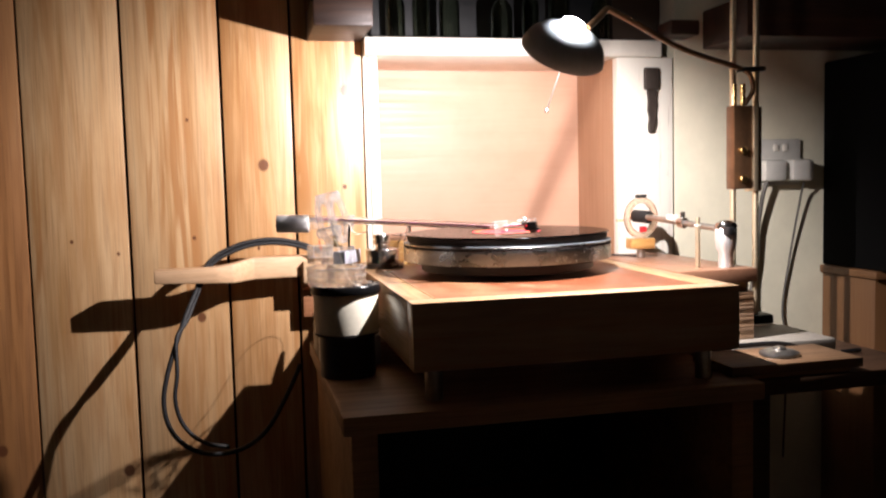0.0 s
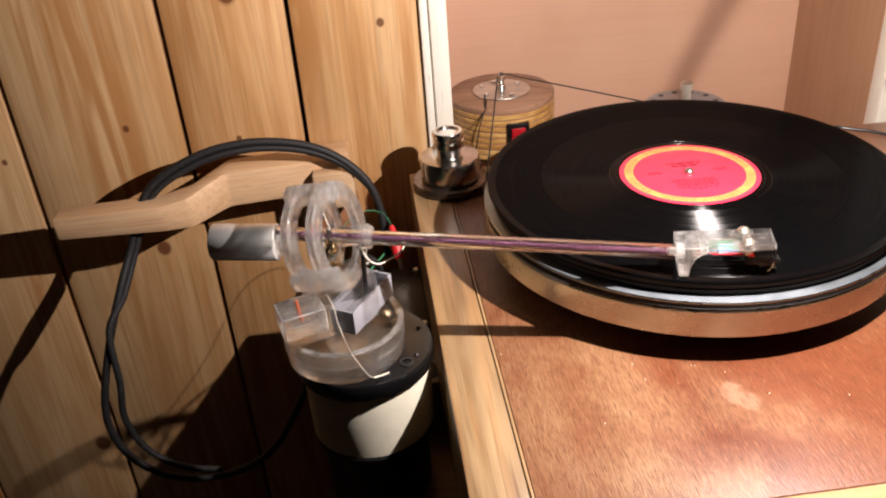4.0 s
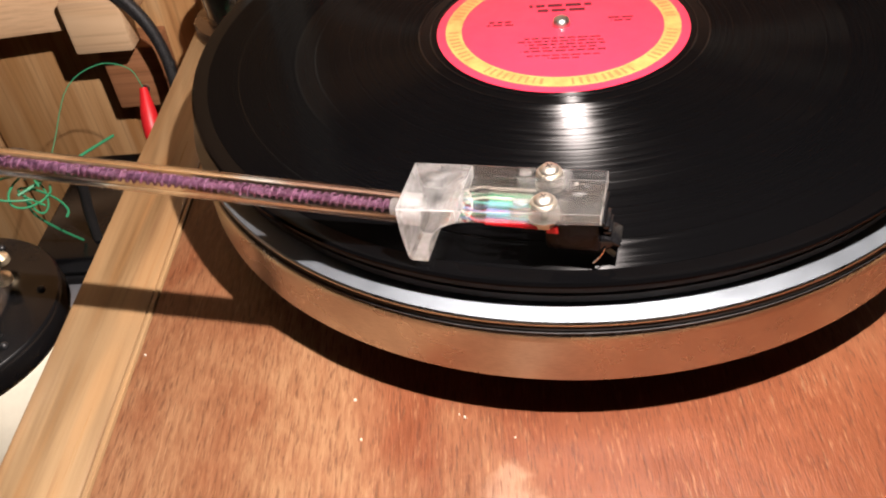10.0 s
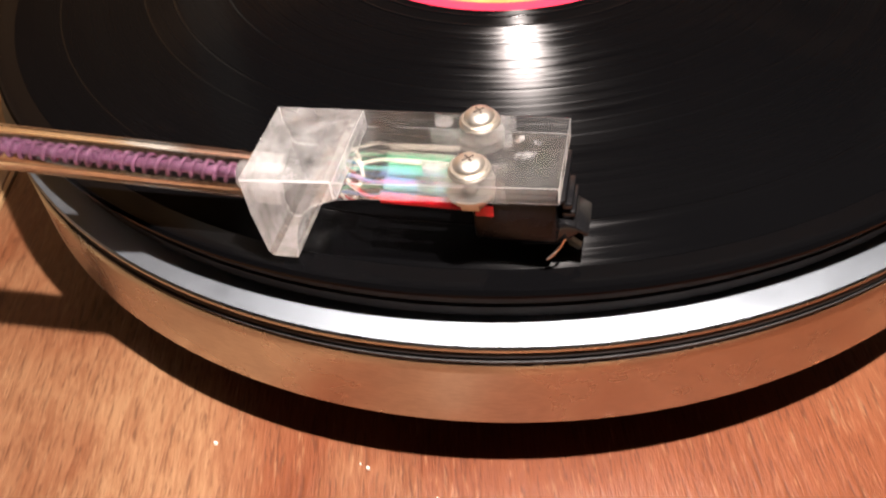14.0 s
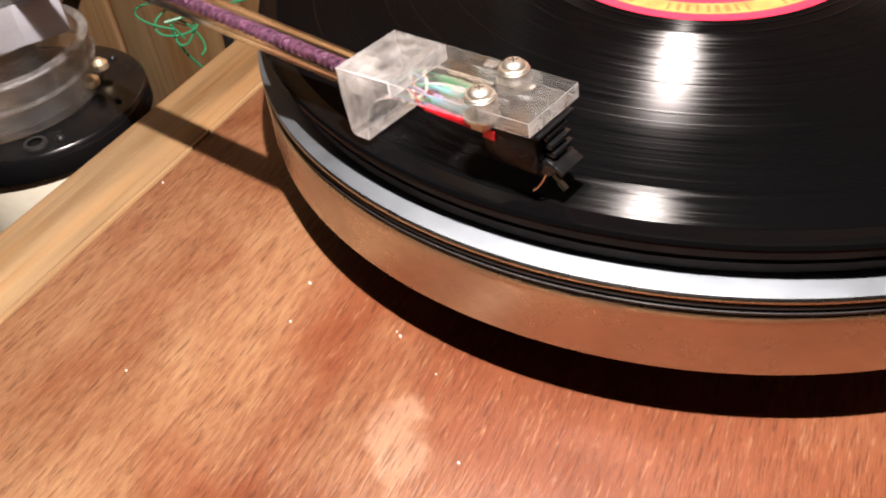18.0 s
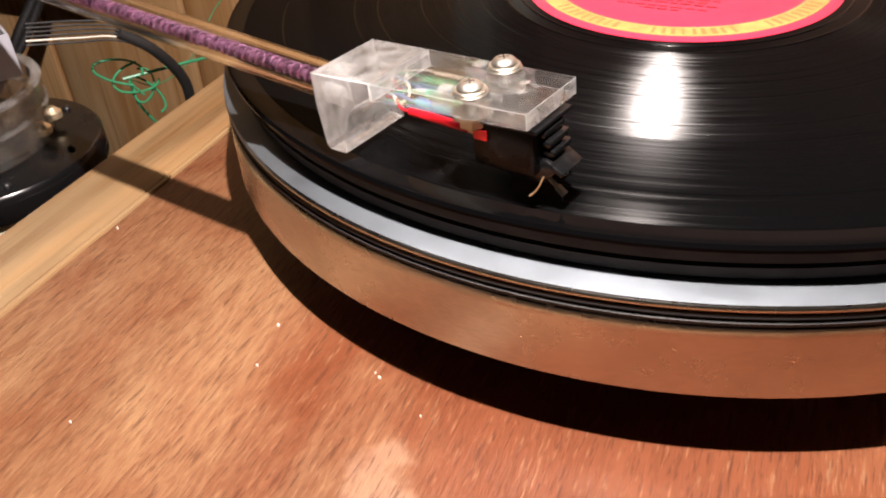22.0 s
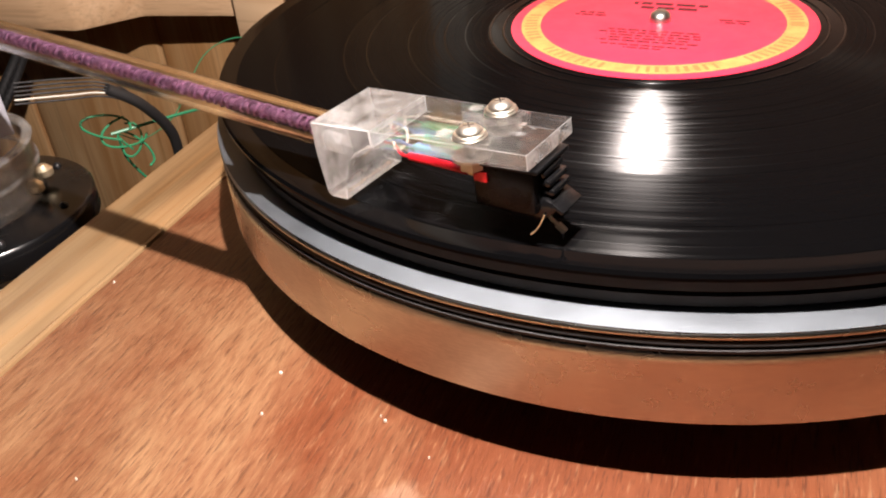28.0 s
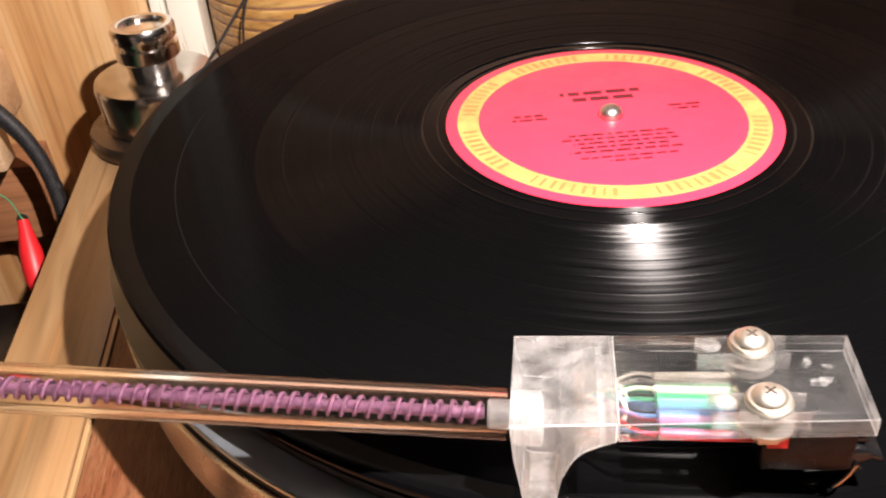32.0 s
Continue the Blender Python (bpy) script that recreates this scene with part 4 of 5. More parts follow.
for y, z, m, text in ((0.0048, -0.0070, RED_GLOSS, "red sleeve"), (0.0078, -0.0062, BLUE_SLEEVE, "pale blue sleeve"), (0.0112, -0.0058, MINT_SLEEVE, "mint green sleeve"), (0.0152, -0.0072, WHITE_WIRE, "white sleeve")):
    low = m in (RED_GLOSS, WHITE_WIRE)
    sleeve = part("lead_sleeve", hs(rod((0.0235, y, z), (0.0390 if low else 0.0360, y + 0.0004, z - 0.0012), {RED_GLOSS: 0.0010, WHITE_WIRE: 0.0008}.get(m, 0.0013), 12)), m, tonearm, text)
    part("pin_clip", hs(rod((0.0390 if low else 0.0360, y + 0.0004, z - 0.0012), (0.0405, y + 0.0005, z - 0.0014), 0.0009, 10)), PALE_BRASS, sleeve, "small pale metal clip")
    part("lead_wire", hs(sweep([(0.0120, 0.0105, -0.0078), (0.0165, 0.5 * (y + 0.0105) + 0.001, z * 0.6 - 0.003), (0.0205, y + 0.0008, z - 0.0004), (0.0240, y, z)], 0.00042, 6, None, 5)), m, sleeve)
part("inner_loop", hs(sweep([(0.0150, 0.0140, -0.0050), (0.0172, 0.0128, -0.0056), (0.0186, 0.0104, -0.0070), (0.0176, 0.0080, -0.0078), (0.0158, 0.0090, -0.0066)], 0.0004, 6)), WHITE_WIRE, tonearm, "loose white lead")

tube_len = (TUBE_B - TUBE_A).length
tube = part("arm_tube", lathe([(0.0031, 0.0002), (0.0045, 0.0002), (0.0045, tube_len), (0.0031, tube_len), (0.0031, 0.0002)], 32, TUBE_A, None, ARM), TUBE_CLEAR, tonearm, "clear acrylic arm tube")
part("tube_plug", rod(TUBE_A - ARM * 0.006, TUBE_A + ARM * 0.0035, 0.0026, 16), EDGE, tube)
part("wire_core", rod(TUBE_A + ARM * 0.004, TUBE_B, 0.0011, 12), PURPLE, tube, "purple enamelled wire bundle")
side = ARM.cross(Vector((0, 0, 1))).normalized()
up = side.cross(ARM)
coil, turns, per = [], int((tube_len - 0.006) / 0.0023), 10
for k in range(turns * per + 1):
    a = 2 * math.pi * k / per
    wob = 1 + 0.05 * math.sin(k * 0.37) + 0.04 * math.sin(k * 0.11)
    coil.append(TUBE_A + ARM * (0.0045 + 0.0023 * k / per) + (side * math.cos(a) + up * math.sin(a)) * 0.00165 * wob)
part("wire_coil", sweep(coil, 0.00044, 6, None, 1), PURPLE, tube, "purple wire wound round the bundle")
part("collar", lathe([(0.0047, -0.004), (0.0068, -0.004), (0.0074, -0.003), (0.0074, 0.003), (0.0068, 0.004), (0.0043, 0.004)], 32, COLLAR, None, ARM), MILKY, tonearm, "milky acrylic collar")
weight_at = PIVOT + ARM * 0.036 - Vector((0, 0, 0.0065))
DROOP = Vector((ARM.x, ARM.y, ARM.z - 0.055)).normalized()
part("weight_neck", rod(weight_at - DROOP * 0.010, weight_at + DROOP * 0.002, 0.0080, 24), FROST, tonearm)
part("counterweight", lathe([(0, 0), (0.0112, 0), (0.0118, 0.0008), (0.0118, 0.0412), (0.0112, 0.042), (0.0085, 0.042), (0.0085, 0.040), (0, 0.040)], 48, weight_at, None, DROOP), WEIGHT_STEEL, tonearm, "polished steel counterweight")
part("hanging_ball", ball((-0.2645, -0.0885, 1.0800), 0.0046, 24), GOLD_BALL, tonearm, "polished ball under the tube")
part("ball_clip", rod((-0.2645, -0.0885, 1.0835), (-0.2645, -0.0885, 1.0945), 0.0014, 12), STEEL, tonearm)
part("damper_rod", rod(COLLAR + Vector((-0.003, 0.002, -0.004)), COLLAR + Vector((-0.005, 0.0045, -0.054)), 0.0016, 12), BLACK_GLOSS, tonearm, "black damper rod")
part("damper_paddle", lathe([(0, 0), (0.0045, 0), (0.0040, 0.006), (0.0018, 0.014), (0, 0.014)], 16, COLLAR + Vector((-0.005, 0.0045, -0.058))), BLACK, tonearm)
part("link_wire", sweep([COLLAR + Vector((-0.004, -0.004, -0.003)), COLLAR + Vector((-0.001, -0.005, -0.012)), COLLAR + Vector((0.006, -0.004, -0.018)), COLLAR + Vector((0.018, 0.002, -0.016)), COLLAR + Vector((0.024, 0.006, -0.012))], 0.0006, 6), WHITE_WIRE, tonearm, "white link wire")

# ---- arm tower ----
tower = thing("tonearm_tower", (-0.247, -0.088, 0.88), "cream and black pillar carrying a clear acrylic arm bearing", "pillar")
TC = (-0.2525, -0.088, 0)
part("base", lathe([(0, 0.8802), (0.036, 0.8802), (0.037, 0.882), (0.037, 0.936), (0.043, 0.9365), (0.043, 0.9385), (0, 0.9385)], 64, TC), BLACK, tower, "black lower drum")
part("sleeve", lathe([(0.0, 0.939), (0.0415, 0.939), (0.0425, 0.940), (0.0432, 0.990), (0.0425, 0.9915), (0, 0.9915)], 72, TC), CREAM, tower, "cream plastic pipe")
lid = part("lid", lathe([(0, 0.9918), (0.0462, 0.9918), (0.0468, 0.9930), (0.0466, 1.0015), (0.0455, 1.0028), (0.040, 1.0032), (0, 1.0032)], 72, TC), BLACK_GLOSS, tower, "glossy black lid")
for a in (15, 75, 280, 330):
    part("lid_screw", ball((TC[0] + 0.039 * math.cos(radians(a)), TC[1] + 0.039 * math.sin(radians(a)), 1.0030), 0.0018, 10), BLACK, lid)
part("wire_hole", lathe([(0.0028, 1.0031), (0.0048, 1.0031), (0.0045, 1.0042), (0.0030, 1.0042)], 20, (TC[0] + 0.027, TC[1] - 0.026, 0)), RUBBER, lid)
DC = (-0.2640, -0.0905, 0)
part("dish", lathe([(0, 1.0034), (0.0378, 1.0034), (0.0388, 1.0045), (0.0391, 1.0240), (0.0395, 1.0252), (0.0385, 1.0255), (0.0368, 1.0245), (0.0365, 1.0065), (0, 1.0060)], 72, DC), ACRYLIC, tower, "clear round acrylic dish")
part("dish_rim", lathe([(0.0366, 1.0254), (0.0398, 1.0254), (0.0403, 1.0262), (0.0398, 1.0272), (0.0366, 1.0272), (0.0366, 1.0254)], 72, DC), MILKY, tower, "milky dish rim")
part("dish_bead", lathe([(0.0392, 1.0150), (0.0399, 1.0156), (0.0399, 1.0166), (0.0392, 1.0172)], 72, DC), MILKY, tower, "moulded bead round the dish")
part("inner_post", lathe([(0, 1.0062), (0.0150, 1.0062), (0.0150, 1.0310), (0, 1.0310)], 48, (-0.262, -0.088, 0)), ACRYLIC, tower, "clear acrylic post")
second(part("bearing_disc", lathe([(0, 1.0312), (0.0235, 1.0312), (0.0245, 1.0320), (0.0245, 1.0525), (0.0235, 1.0535), (0, 1.0535)], 56, (-0.263, -0.087, 0)), ACRYLIC, tower, "thick clear acrylic disc"), MILKY, lambda n: abs(n.z) < 0.6)
washer = part("brass_washer", lathe([(0, 1.0536), (0.0096, 1.0536), (0.0100, 1.0546), (0.0080, 1.0558), (0.0052, 1.0564), (0.0042, 1.0600), (0, 1.0600)], 24, (-0.2640, -0.0865, 0)), GOLD_BALL, tower, "brass serrated washer")
part("pivot_ball", ball((-0.2640, -0.0865, 1.0635), 0.0048, 24), GOLD_BALL, tower, "polished pivot ball")
AX = Vector((0.89, -0.39, 0.20)).normalized()
E1 = Vector((AX.y, -AX.x, 0)).normalized()
E2 = E1.cross(AX)
E2 = E2 if E2.z > 0 else -E2
RC = Vector((-0.2665, -0.0900, 1.0890))
for s in (-1, 1):
    second(part("ring", lathe([(0.0246, -0.0032), (0.0330, -0.0032), (0.0342, -0.0022), (0.0342, 0.0022), (0.0330, 0.0032), (0.0246, 0.0032), (0.0236, 0.0022), (0.0236, -0.0022), (0.0246, -0.0032)], 72, RC + AX * 0.0085 * s, None, AX), RING_MILK, tower, "clear acrylic bearing ring"), MILKY, lambda n: 0.25 < abs(n.dot(AX)) < 0.92)
for a in (90, 208, 330):
    mid = RC + (E1 * math.cos(radians(a)) + E2 * math.sin(radians(a))) * 0.0296
    second(part("ring_stud", rod(mid - AX * 0.0165, mid + AX * 0.0165, 0.0068, 24, None, 0.0022), RING_MILK, tower, "rounded acrylic stud"), MILKY, lambda n: 0.25 < abs(n.dot(AX)) < 0.95)
part("thread", sweep([RC + Vector((0, 0, 0.030)), RC + Vector((0.0005, 0.002, 0.015)), PIVOT + Vector((0.0005, 0.002, -0.004))], 0.0004, 6), WHITE_WIRE, tower, "white suspension thread")
part("spare_thread", sweep([RC - AX * 0.012 + E1 * -0.012 + Vector((0, 0, 0.030)), RC - AX * 0.013 + E1 * -0.020 + Vector((0, 0, 0.005)), RC - AX * 0.012 + E1 * -0.016 + Vector((0, 0, -0.026))], 0.0004, 6), WHITE_WIRE, tower)
CB = Matrix.Translation((-0.2870, -0.1165, 1.0500)) @ pose(0, 0, 0, 0, 0, 18)
clear_block = part("clear_block", shifted(box(-0.0135, 0.0135, -0.0110, 0.0110, -0.0080, 0.0080, 0.0006), CB), MILKY, tower, "clear acrylic block at the bearing's foot", smooth=False)
TURN_BACK = CB.to_3x3().transposed()
second(clear_block, EDGE, lambda n: max(abs(c) for c in TURN_BACK @ n) < 0.95)
part("block_base", shifted(box(-0.0100, 0.0300, -0.0060, 0.0200, -0.0170, -0.0093, 0.0008), CB), ACRYLIC, tower, "clear acrylic step under the block", smooth=False)
part("block_wire", shifted(sweep([(-0.0020, -0.004, 0.0150), (-0.0018, -0.0045, 0.009), (-0.0010, -0.005, 0.001)], 0.0010, 8), CB), grimy("copper_red_lead", (0.55, 0.12, 0.04), 0.35, 0.3, 80, 0.2), tower, "copper-red lead")
trough_at = Matrix.Translation((-0.2495, -0.0915, 1.0315)) @ pose(0, 0, 0, 0, 0, 58)
tr = bmesh.new()
for b in ((-0.0245, 0.0245, -0.0085, -0.0074, 0.0, 0.0165), (-0.0245, 0.0245, 0.0074, 0.0085, 0.0, 0.0165), (-0.0245, -0.0234, -0.0073, 0.0073, 0.0, 0.0165), (0.0234, 0.0245, -0.0073, 0.0073, 0.0, 0.0165), (-0.0233, 0.0233, -0.0073, 0.0073, 0.0, 0.0012)):
    box(*b, 0.0002, tr)
part("damper_trough", shifted(tr, trough_at), PALE_GREY, tower, "open grey metal damping trough")
part("trough_fluid", shifted(box(-0.0232, 0.0232, -0.0072, 0.0072, 0.0013, 0.0060, 0), trough_at), BLACK_GLOSS, tower, "dark damping fluid", smooth=False)
for nx, ny in ((-0.2290, -0.0760), (-0.2350, -0.0640)):
    part("dish_nut", lathe([(0, 0), (0.0030, 0), (0.0036, 0.0006), (0.0036, 0.0030), (0.0026, 0.0038), (0.0015, 0.0050), (0, 0.0052)], 16, (nx, ny, 1.0068)), PALE_BRASS, tower, "pale brass nut in the dish")
part("lead_thread", sweep([(-0.2690, -0.1200, 1.0660), (-0.2655, -0.1265, 1.0600), (-0.2643, -0.1300, 1.0513), (-0.2600, -0.1320, 1.0330), (-0.2540, -0.1320, 1.0180), (-0.2480, -0.1310, 1.0080), (-0.2396, -0.1250, 1.0045)], 0.0003, 6), WHITE_WIRE, tower, "thin white lead")
part("lead_end", sweep([(-0.2470, -0.1290, 1.0060), (-0.2420, -0.1262, 1.0048), (-0.2375, -0.1235, 1.0042)], 0.0007, 8), WHITE_WIRE, tower)

# ---- red clip and green leads beside the tower ----
clip = thing("crocodile_clip", (-0.2225, 0.085, 0.955), "red insulated crocodile clip on a thin green wire", "clip")
part("boot", lathe([(0, 0), (0.0022, 0), (0.0028, 0.004), (0.0046, 0.014), (0.0050, 0.020), (0.0046, 0.027), (0.0036, 0.030), (0, 0.030)], 20, (-0.2240, 0.0960, 0.9905), None, Vector((0.004, -0.020, -0.026))), RED_PLASTIC, clip, "red plastic boot")
part("jaw", rod((-0.2205, 0.079, 0.9690), (-0.2195, 0.072, 0.9600), 0.0018, 8), STEEL, clip)
part("lead", sweep([(-0.2240, 0.0962, 0.9905), (-0.2300, 0.1000, 1.0010), (-0.2460, 0.1000, 1.0050), (-0.2650, 0.0920, 0.9960), (-0.2760, 0.0700, 0.9700), (-0.2740, 0.0380, 0.9700), (-0.2660, 0.0120, 0.9860)], 0.0003, 8), GREEN_WIRE, clip, "green wire")
leads = thing("green_leads", (-0.262, 0.02, 0.936), "tangle of thin green wires", "wires")
for k, (cx, cy, cz, ra, rb, tilt) in enumerate(((-0.262, 0.004, 0.992, 0.011, 0.006, 0.3), (-0.259, 0.008, 0.989, 0.009, 0.005, 1.1), (-0.258, 0.012, 0.985, 0.010, 0.004, 2.0), (-0.254, 0.010, 0.980, 0.012, 0.005, 2.7))):
    loop = []
    for n in range(8):
        a = 0.75 * n + k
        u, v = ra * math.cos(a) * (1 + 0.05 * n), rb * math.sin(a)
        loop.append((cx + u * math.cos(tilt) - v * math.sin(tilt), cy + u * math.sin(tilt) + v * math.cos(tilt), cz + 0.006 * math.sin(a * 0.7 + k)))
    part("strand", sweep(loop, 0.0006, 6), GREEN_WIRE, leads)
part("strand", sweep([(-0.2620, 0.004, 0.990), (-0.2500, 0.020, 0.990), (-0.2400, 0.040, 0.988), (-0.2330, 0.060, 0.984)], 0.0008, 6), GREEN_WIRE, leads)
part("strand", sweep([(-0.2600, 0.006, 0.988), (-0.2640, 0.012, 0.972), (-0.2610, 0.020, 0.955), (-0.2560, 0.028, 0.9395)], 0.0007, 6), GREEN_WIRE, leads)

pickup = thing("pickup_leads", (-0.249, 0.03, 0.938), "bundle of thin black and white pickup leads", "wires")
for k in range(6):
    o = (k - 2.5) * 0.0017
    part("lead", sweep([(-0.2720, -0.0330 + o * 0.4, 1.0265 + o), (-0.2570, -0.0180 + o * 0.4, 1.0235 + o), (-0.2440, -0.0080 + o * 0.3, 1.0205 + o * 0.8), (-0.2380, 0.0050, 1.0070 + o * 0.4), (-0.2385, 0.0200 + o * 0.3, 0.9850), (-0.2450, 0.0270 + o * 0.5, 0.9600), (-0.2490, 0.0300 + o * 0.5, 0.9388)], 0.00045, 6), WHITE_WIRE if k == 1 else RUBBER, pickup, "thin white lead" if k == 1 else "thin black lead")
part("sleeve", sweep([(-0.2440, -0.0080, 1.0205), (-0.2380, 0.0050, 1.0070), (-0.2385, 0.0200, 0.9850), (-0.2450, 0.0270, 0.9600), (-0.2490, 0.0300, 0.9388)], 0.0027, 10), RUBBER, pickup, "black rubber sleeve")

# ---- things on the rack beside the plinth ----
slab = thing("black_box", (-0.245, 0.06, 0.88), "flat black plastic box lying on the rack", "box")
part("base", box(-0.2830, -0.2010, 0.0150, 0.1100, 0.8803, 0.9250, 0.002), BLACK, slab)
part("lid", box(-0.2835, -0.2005, 0.0145, 0.1105, 0.9254, 0.9380, 0.002), BLACK_GLOSS, slab, "glossy black lid")
for bx, by in ((-0.2775, 0.0205), (-0.2065, 0.0205), (-0.2775, 0.1045), (-0.2065, 0.1045)):
    part("screw", lathe([(0, 0.9381), (0.0024, 0.9381), (0.0020, 0.9390), (0, 0.9392)], 12, (bx, by, 0)), STEEL, slab)
meter = thing("meter_box", (-0.24, -0.015, 0.88), "low grey metal box with a round dial", "box")
part("body", box(-0.2830, -0.2000, -0.0390, 0.0120, 0.8803, 0.9230, 0.002), GREY_METAL, meter)
part("dial", lathe([(0, 0), (0.012, 0), (0.0125, 0.0008), (0.011, 0.0012), (0, 0.0012)], 32, (-0.213, -0.024, 0.9231)), BLACK_GLOSS, meter, "black round dial")

# ---- record weight on the plinth's corner ----
DARK_BASE = grimy("dark_bronzed_metal", (0.16, 0.12, 0.09), 0.22, 0.9, 50, 0.3)
puck = thing("record_weight", (-0.1655, 0.1440, 1.0002), "polished steel record weight with a knob, on the plinth", "record weight")
PC = (-0.1655, 0.1440, 1.0002)
part("rubber_foot", lathe([(0, 0), (0.0330, 0), (0.0345, 0.0012), (0.0345, 0.0062), (0.0335, 0.0075), (0, 0.0075)], 72, PC), DARK_BASE, puck, "dark bronzed base disc")
part("body", lathe([(0, 0.0077), (0.0250, 0.0077), (0.0262, 0.0090), (0.0270, 0.0270), (0.0262, 0.0292), (0.0180, 0.0308), (0.0125, 0.0314), (0, 0.0314)], 72, PC), DARK_CHROME, puck)
part("knob", lathe([(0, 0.0315), (0.0105, 0.0315), (0.0108, 0.0368), (0.0128, 0.0376), (0.0138, 0.0387), (0.0138, 0.0440), (0.0120, 0.0447), (0.0120, 0.0460), (0.0138, 0.0468), (0.0140, 0.0510), (0.0130, 0.0530), (0.0108, 0.0533), (0.0100, 0.0528), (0.0098, 0.0512), (0, 0.0510)], 64, PC), CHROME, puck, "polished stepped knob")

# ---- motor in the niche ----
motor = thing("motor_pod", (-0.0990, 0.2530, 0.900), "round laminated wood motor housing with a red rocker switch", "motor")
MC = (-0.0990, 0.2530, 0.9900)
TURNED_TOP = wood("turned_top", (0.34, 0.20, 0.13), (0.29, 0.165, 0.10), (0.21, 0.11, 0.06), "x", 0.4)
for k in range(9):
    z0 = 0.0002 + k * 0.0060
    part("wood_ring", lathe([(0, z0), (0.0512, z0), (0.0524, z0 + 0.0010), (0.0526, z0 + 0.0029), (0.0524, z0 + 0.0048), (0.0512, z0 + 0.0058), (0, z0 + 0.0058)], 72, MC), (TURNED_TOP if k == 8 else BAND_WOOD), motor, "turned wood layer")
    if k < 8:
        part("dark_layer", lathe([(0.0500, z0 + 0.0052), (0.0519, z0 + 0.0053), (0.0519, z0 + 0.0066), (0.0500, z0 + 0.0067)], 72, MC), TURNED_TOP, motor, "dark veneer layer")
part("pedestal", lathe([(0, 0.9003), (0.046, 0.9003), (0.048, 0.902), (0.048, 0.989), (0, 0.9900)], 56, (MC[0], MC[1], 0)), TURNED_TOP, motor, "plain turned pedestal")
part("motor_plate", lathe([(0.0, 0.0543), (0.0285, 0.0543), (0.0290, 0.0549), (0.0285, 0.0556), (0.0, 0.0556)], 48, MC), STEEL, motor, "round metal motor plate")
for a in (30, 100, 150, 215, 290):
    part("plate_screw", lathe([(0, 0.0557), (0.0026, 0.0557), (0.0024, 0.0572), (0, 0.0574)], 12, (MC[0] + 0.021 * math.cos(radians(a)), MC[1] + 0.021 * math.sin(radians(a)), MC[2])), CHROME, motor)
part("pulley", lathe([(0, 0.0557), (0.0046, 0.0557), (0.0046, 0.0600), (0.0030, 0.0610), (0.0030, 0.0650), (0.0044, 0.0660), (0.0044, 0.0690), (0.0028, 0.0700), (0.0022, 0.0735), (0, 0.0740)], 24, MC), CHROME, motor, "steel motor pulley")
switch = part("switch_frame", shifted(box(-0.0110, 0.0110, -0.0030, 0.004, -0.0130, 0.0130, 0.001), Matrix.Translation((-0.0925, 0.2005, 1.0165))), BLACK_GLOSS, motor, "black switch frame")
DARK_RED = grimy("dark_red_rocker", (0.34, 0.008, 0.014), 0.2, 0, 60, 0.2)
for z0, z1, out in ((-0.0092, -0.0004, -0.0046), (0.0004, 0.0092, -0.0058)):
    part("rocker_half", shifted(prism([(-0.0068, z0), (0.0068, z0), (0.0068, z1), (-0.0068, z1)], out, -0.0031, 0.0008), Matrix.Translation((-0.0925, 0.2005, 1.0165))), DARK_RED, switch, "dark red rocker")
belt = thing("drive_thread", (-0.05, 0.2, 1.048), "thin black drive thread from the motor to the platter", "thread")
part("run", sweep([(-0.0970, 0.2570, 1.0600), (0.0866, 0.1269, 1.0424)], 0.0007, 6, None, 2), RUBBER, belt)
part("run", sweep([(-0.1024, 0.2505, 1.0600), (-0.1496, 0.0348, 1.0424)], 0.0007, 6, None, 2), RUBBER, belt)
part("motor_flex", sweep([(-0.1180, 0.2380, 1.0462), (-0.1220, 0.2120, 1.0440), (-0.1290, 0.2030, 1.0280), (-0.1350, 0.2080, 0.9920)], 0.0006, 6), RUBBER, motor, "thin dark flex")

pulley = thing("idler_pulley", (0.1065, 0.2885, 0.900), "perforated metal disc with a white post", "pulley")
ID = (0.1065, 0.2885, 0.9900)
part("disc", lathe([(0, 0.0002), (0.042, 0.0002), (0.0425, 0.001), (0.0425, 0.0038), (0.042, 0.0045), (0, 0.0045)], 64, ID), GREY_METAL, pulley)
part("stem", lathe([(0, 0.9003), (0.030, 0.9003), (0.030, 0.906), (0.016, 0.910), (0.016, 0.9900), (0, 0.9900)], 40, (ID[0], ID[1], 0)), BLACK, pulley, "dark stem")
for k in range(12):
    part("hole", lathe([(0, 0.0046), (0.0032, 0.0046), (0.0030, 0.0049), (0, 0.0049)], 14, (ID[0] + 0.034 * math.cos(k * math.pi / 6), ID[1] + 0.034 * math.sin(k * math.pi / 6), ID[2])), BLACK, pulley, "dark hole")
part("post", lathe([(0, 0.0046), (0.0056, 0.0046), (0.0056, 0.021), (0.0064, 0.0215), (0.0064, 0.0275), (0, 0.0275)], 24, ID), WHITE_PAINT, pulley, "white plastic post")
part("post_cap", lathe([(0, 0.0276), (0.0058, 0.0276), (0.0058, 0.0288), (0.0045, 0.0296), (0, 0.0298)], 24, ID), STEEL, pulley, "dull metal post cap")
part("post_collar", lathe([(0.0057, 0.0046), (0.0080, 0.0046), (0.0080, 0.0075), (0.0057, 0.0082)], 24, ID), BLACK, pulley, "dark collar")

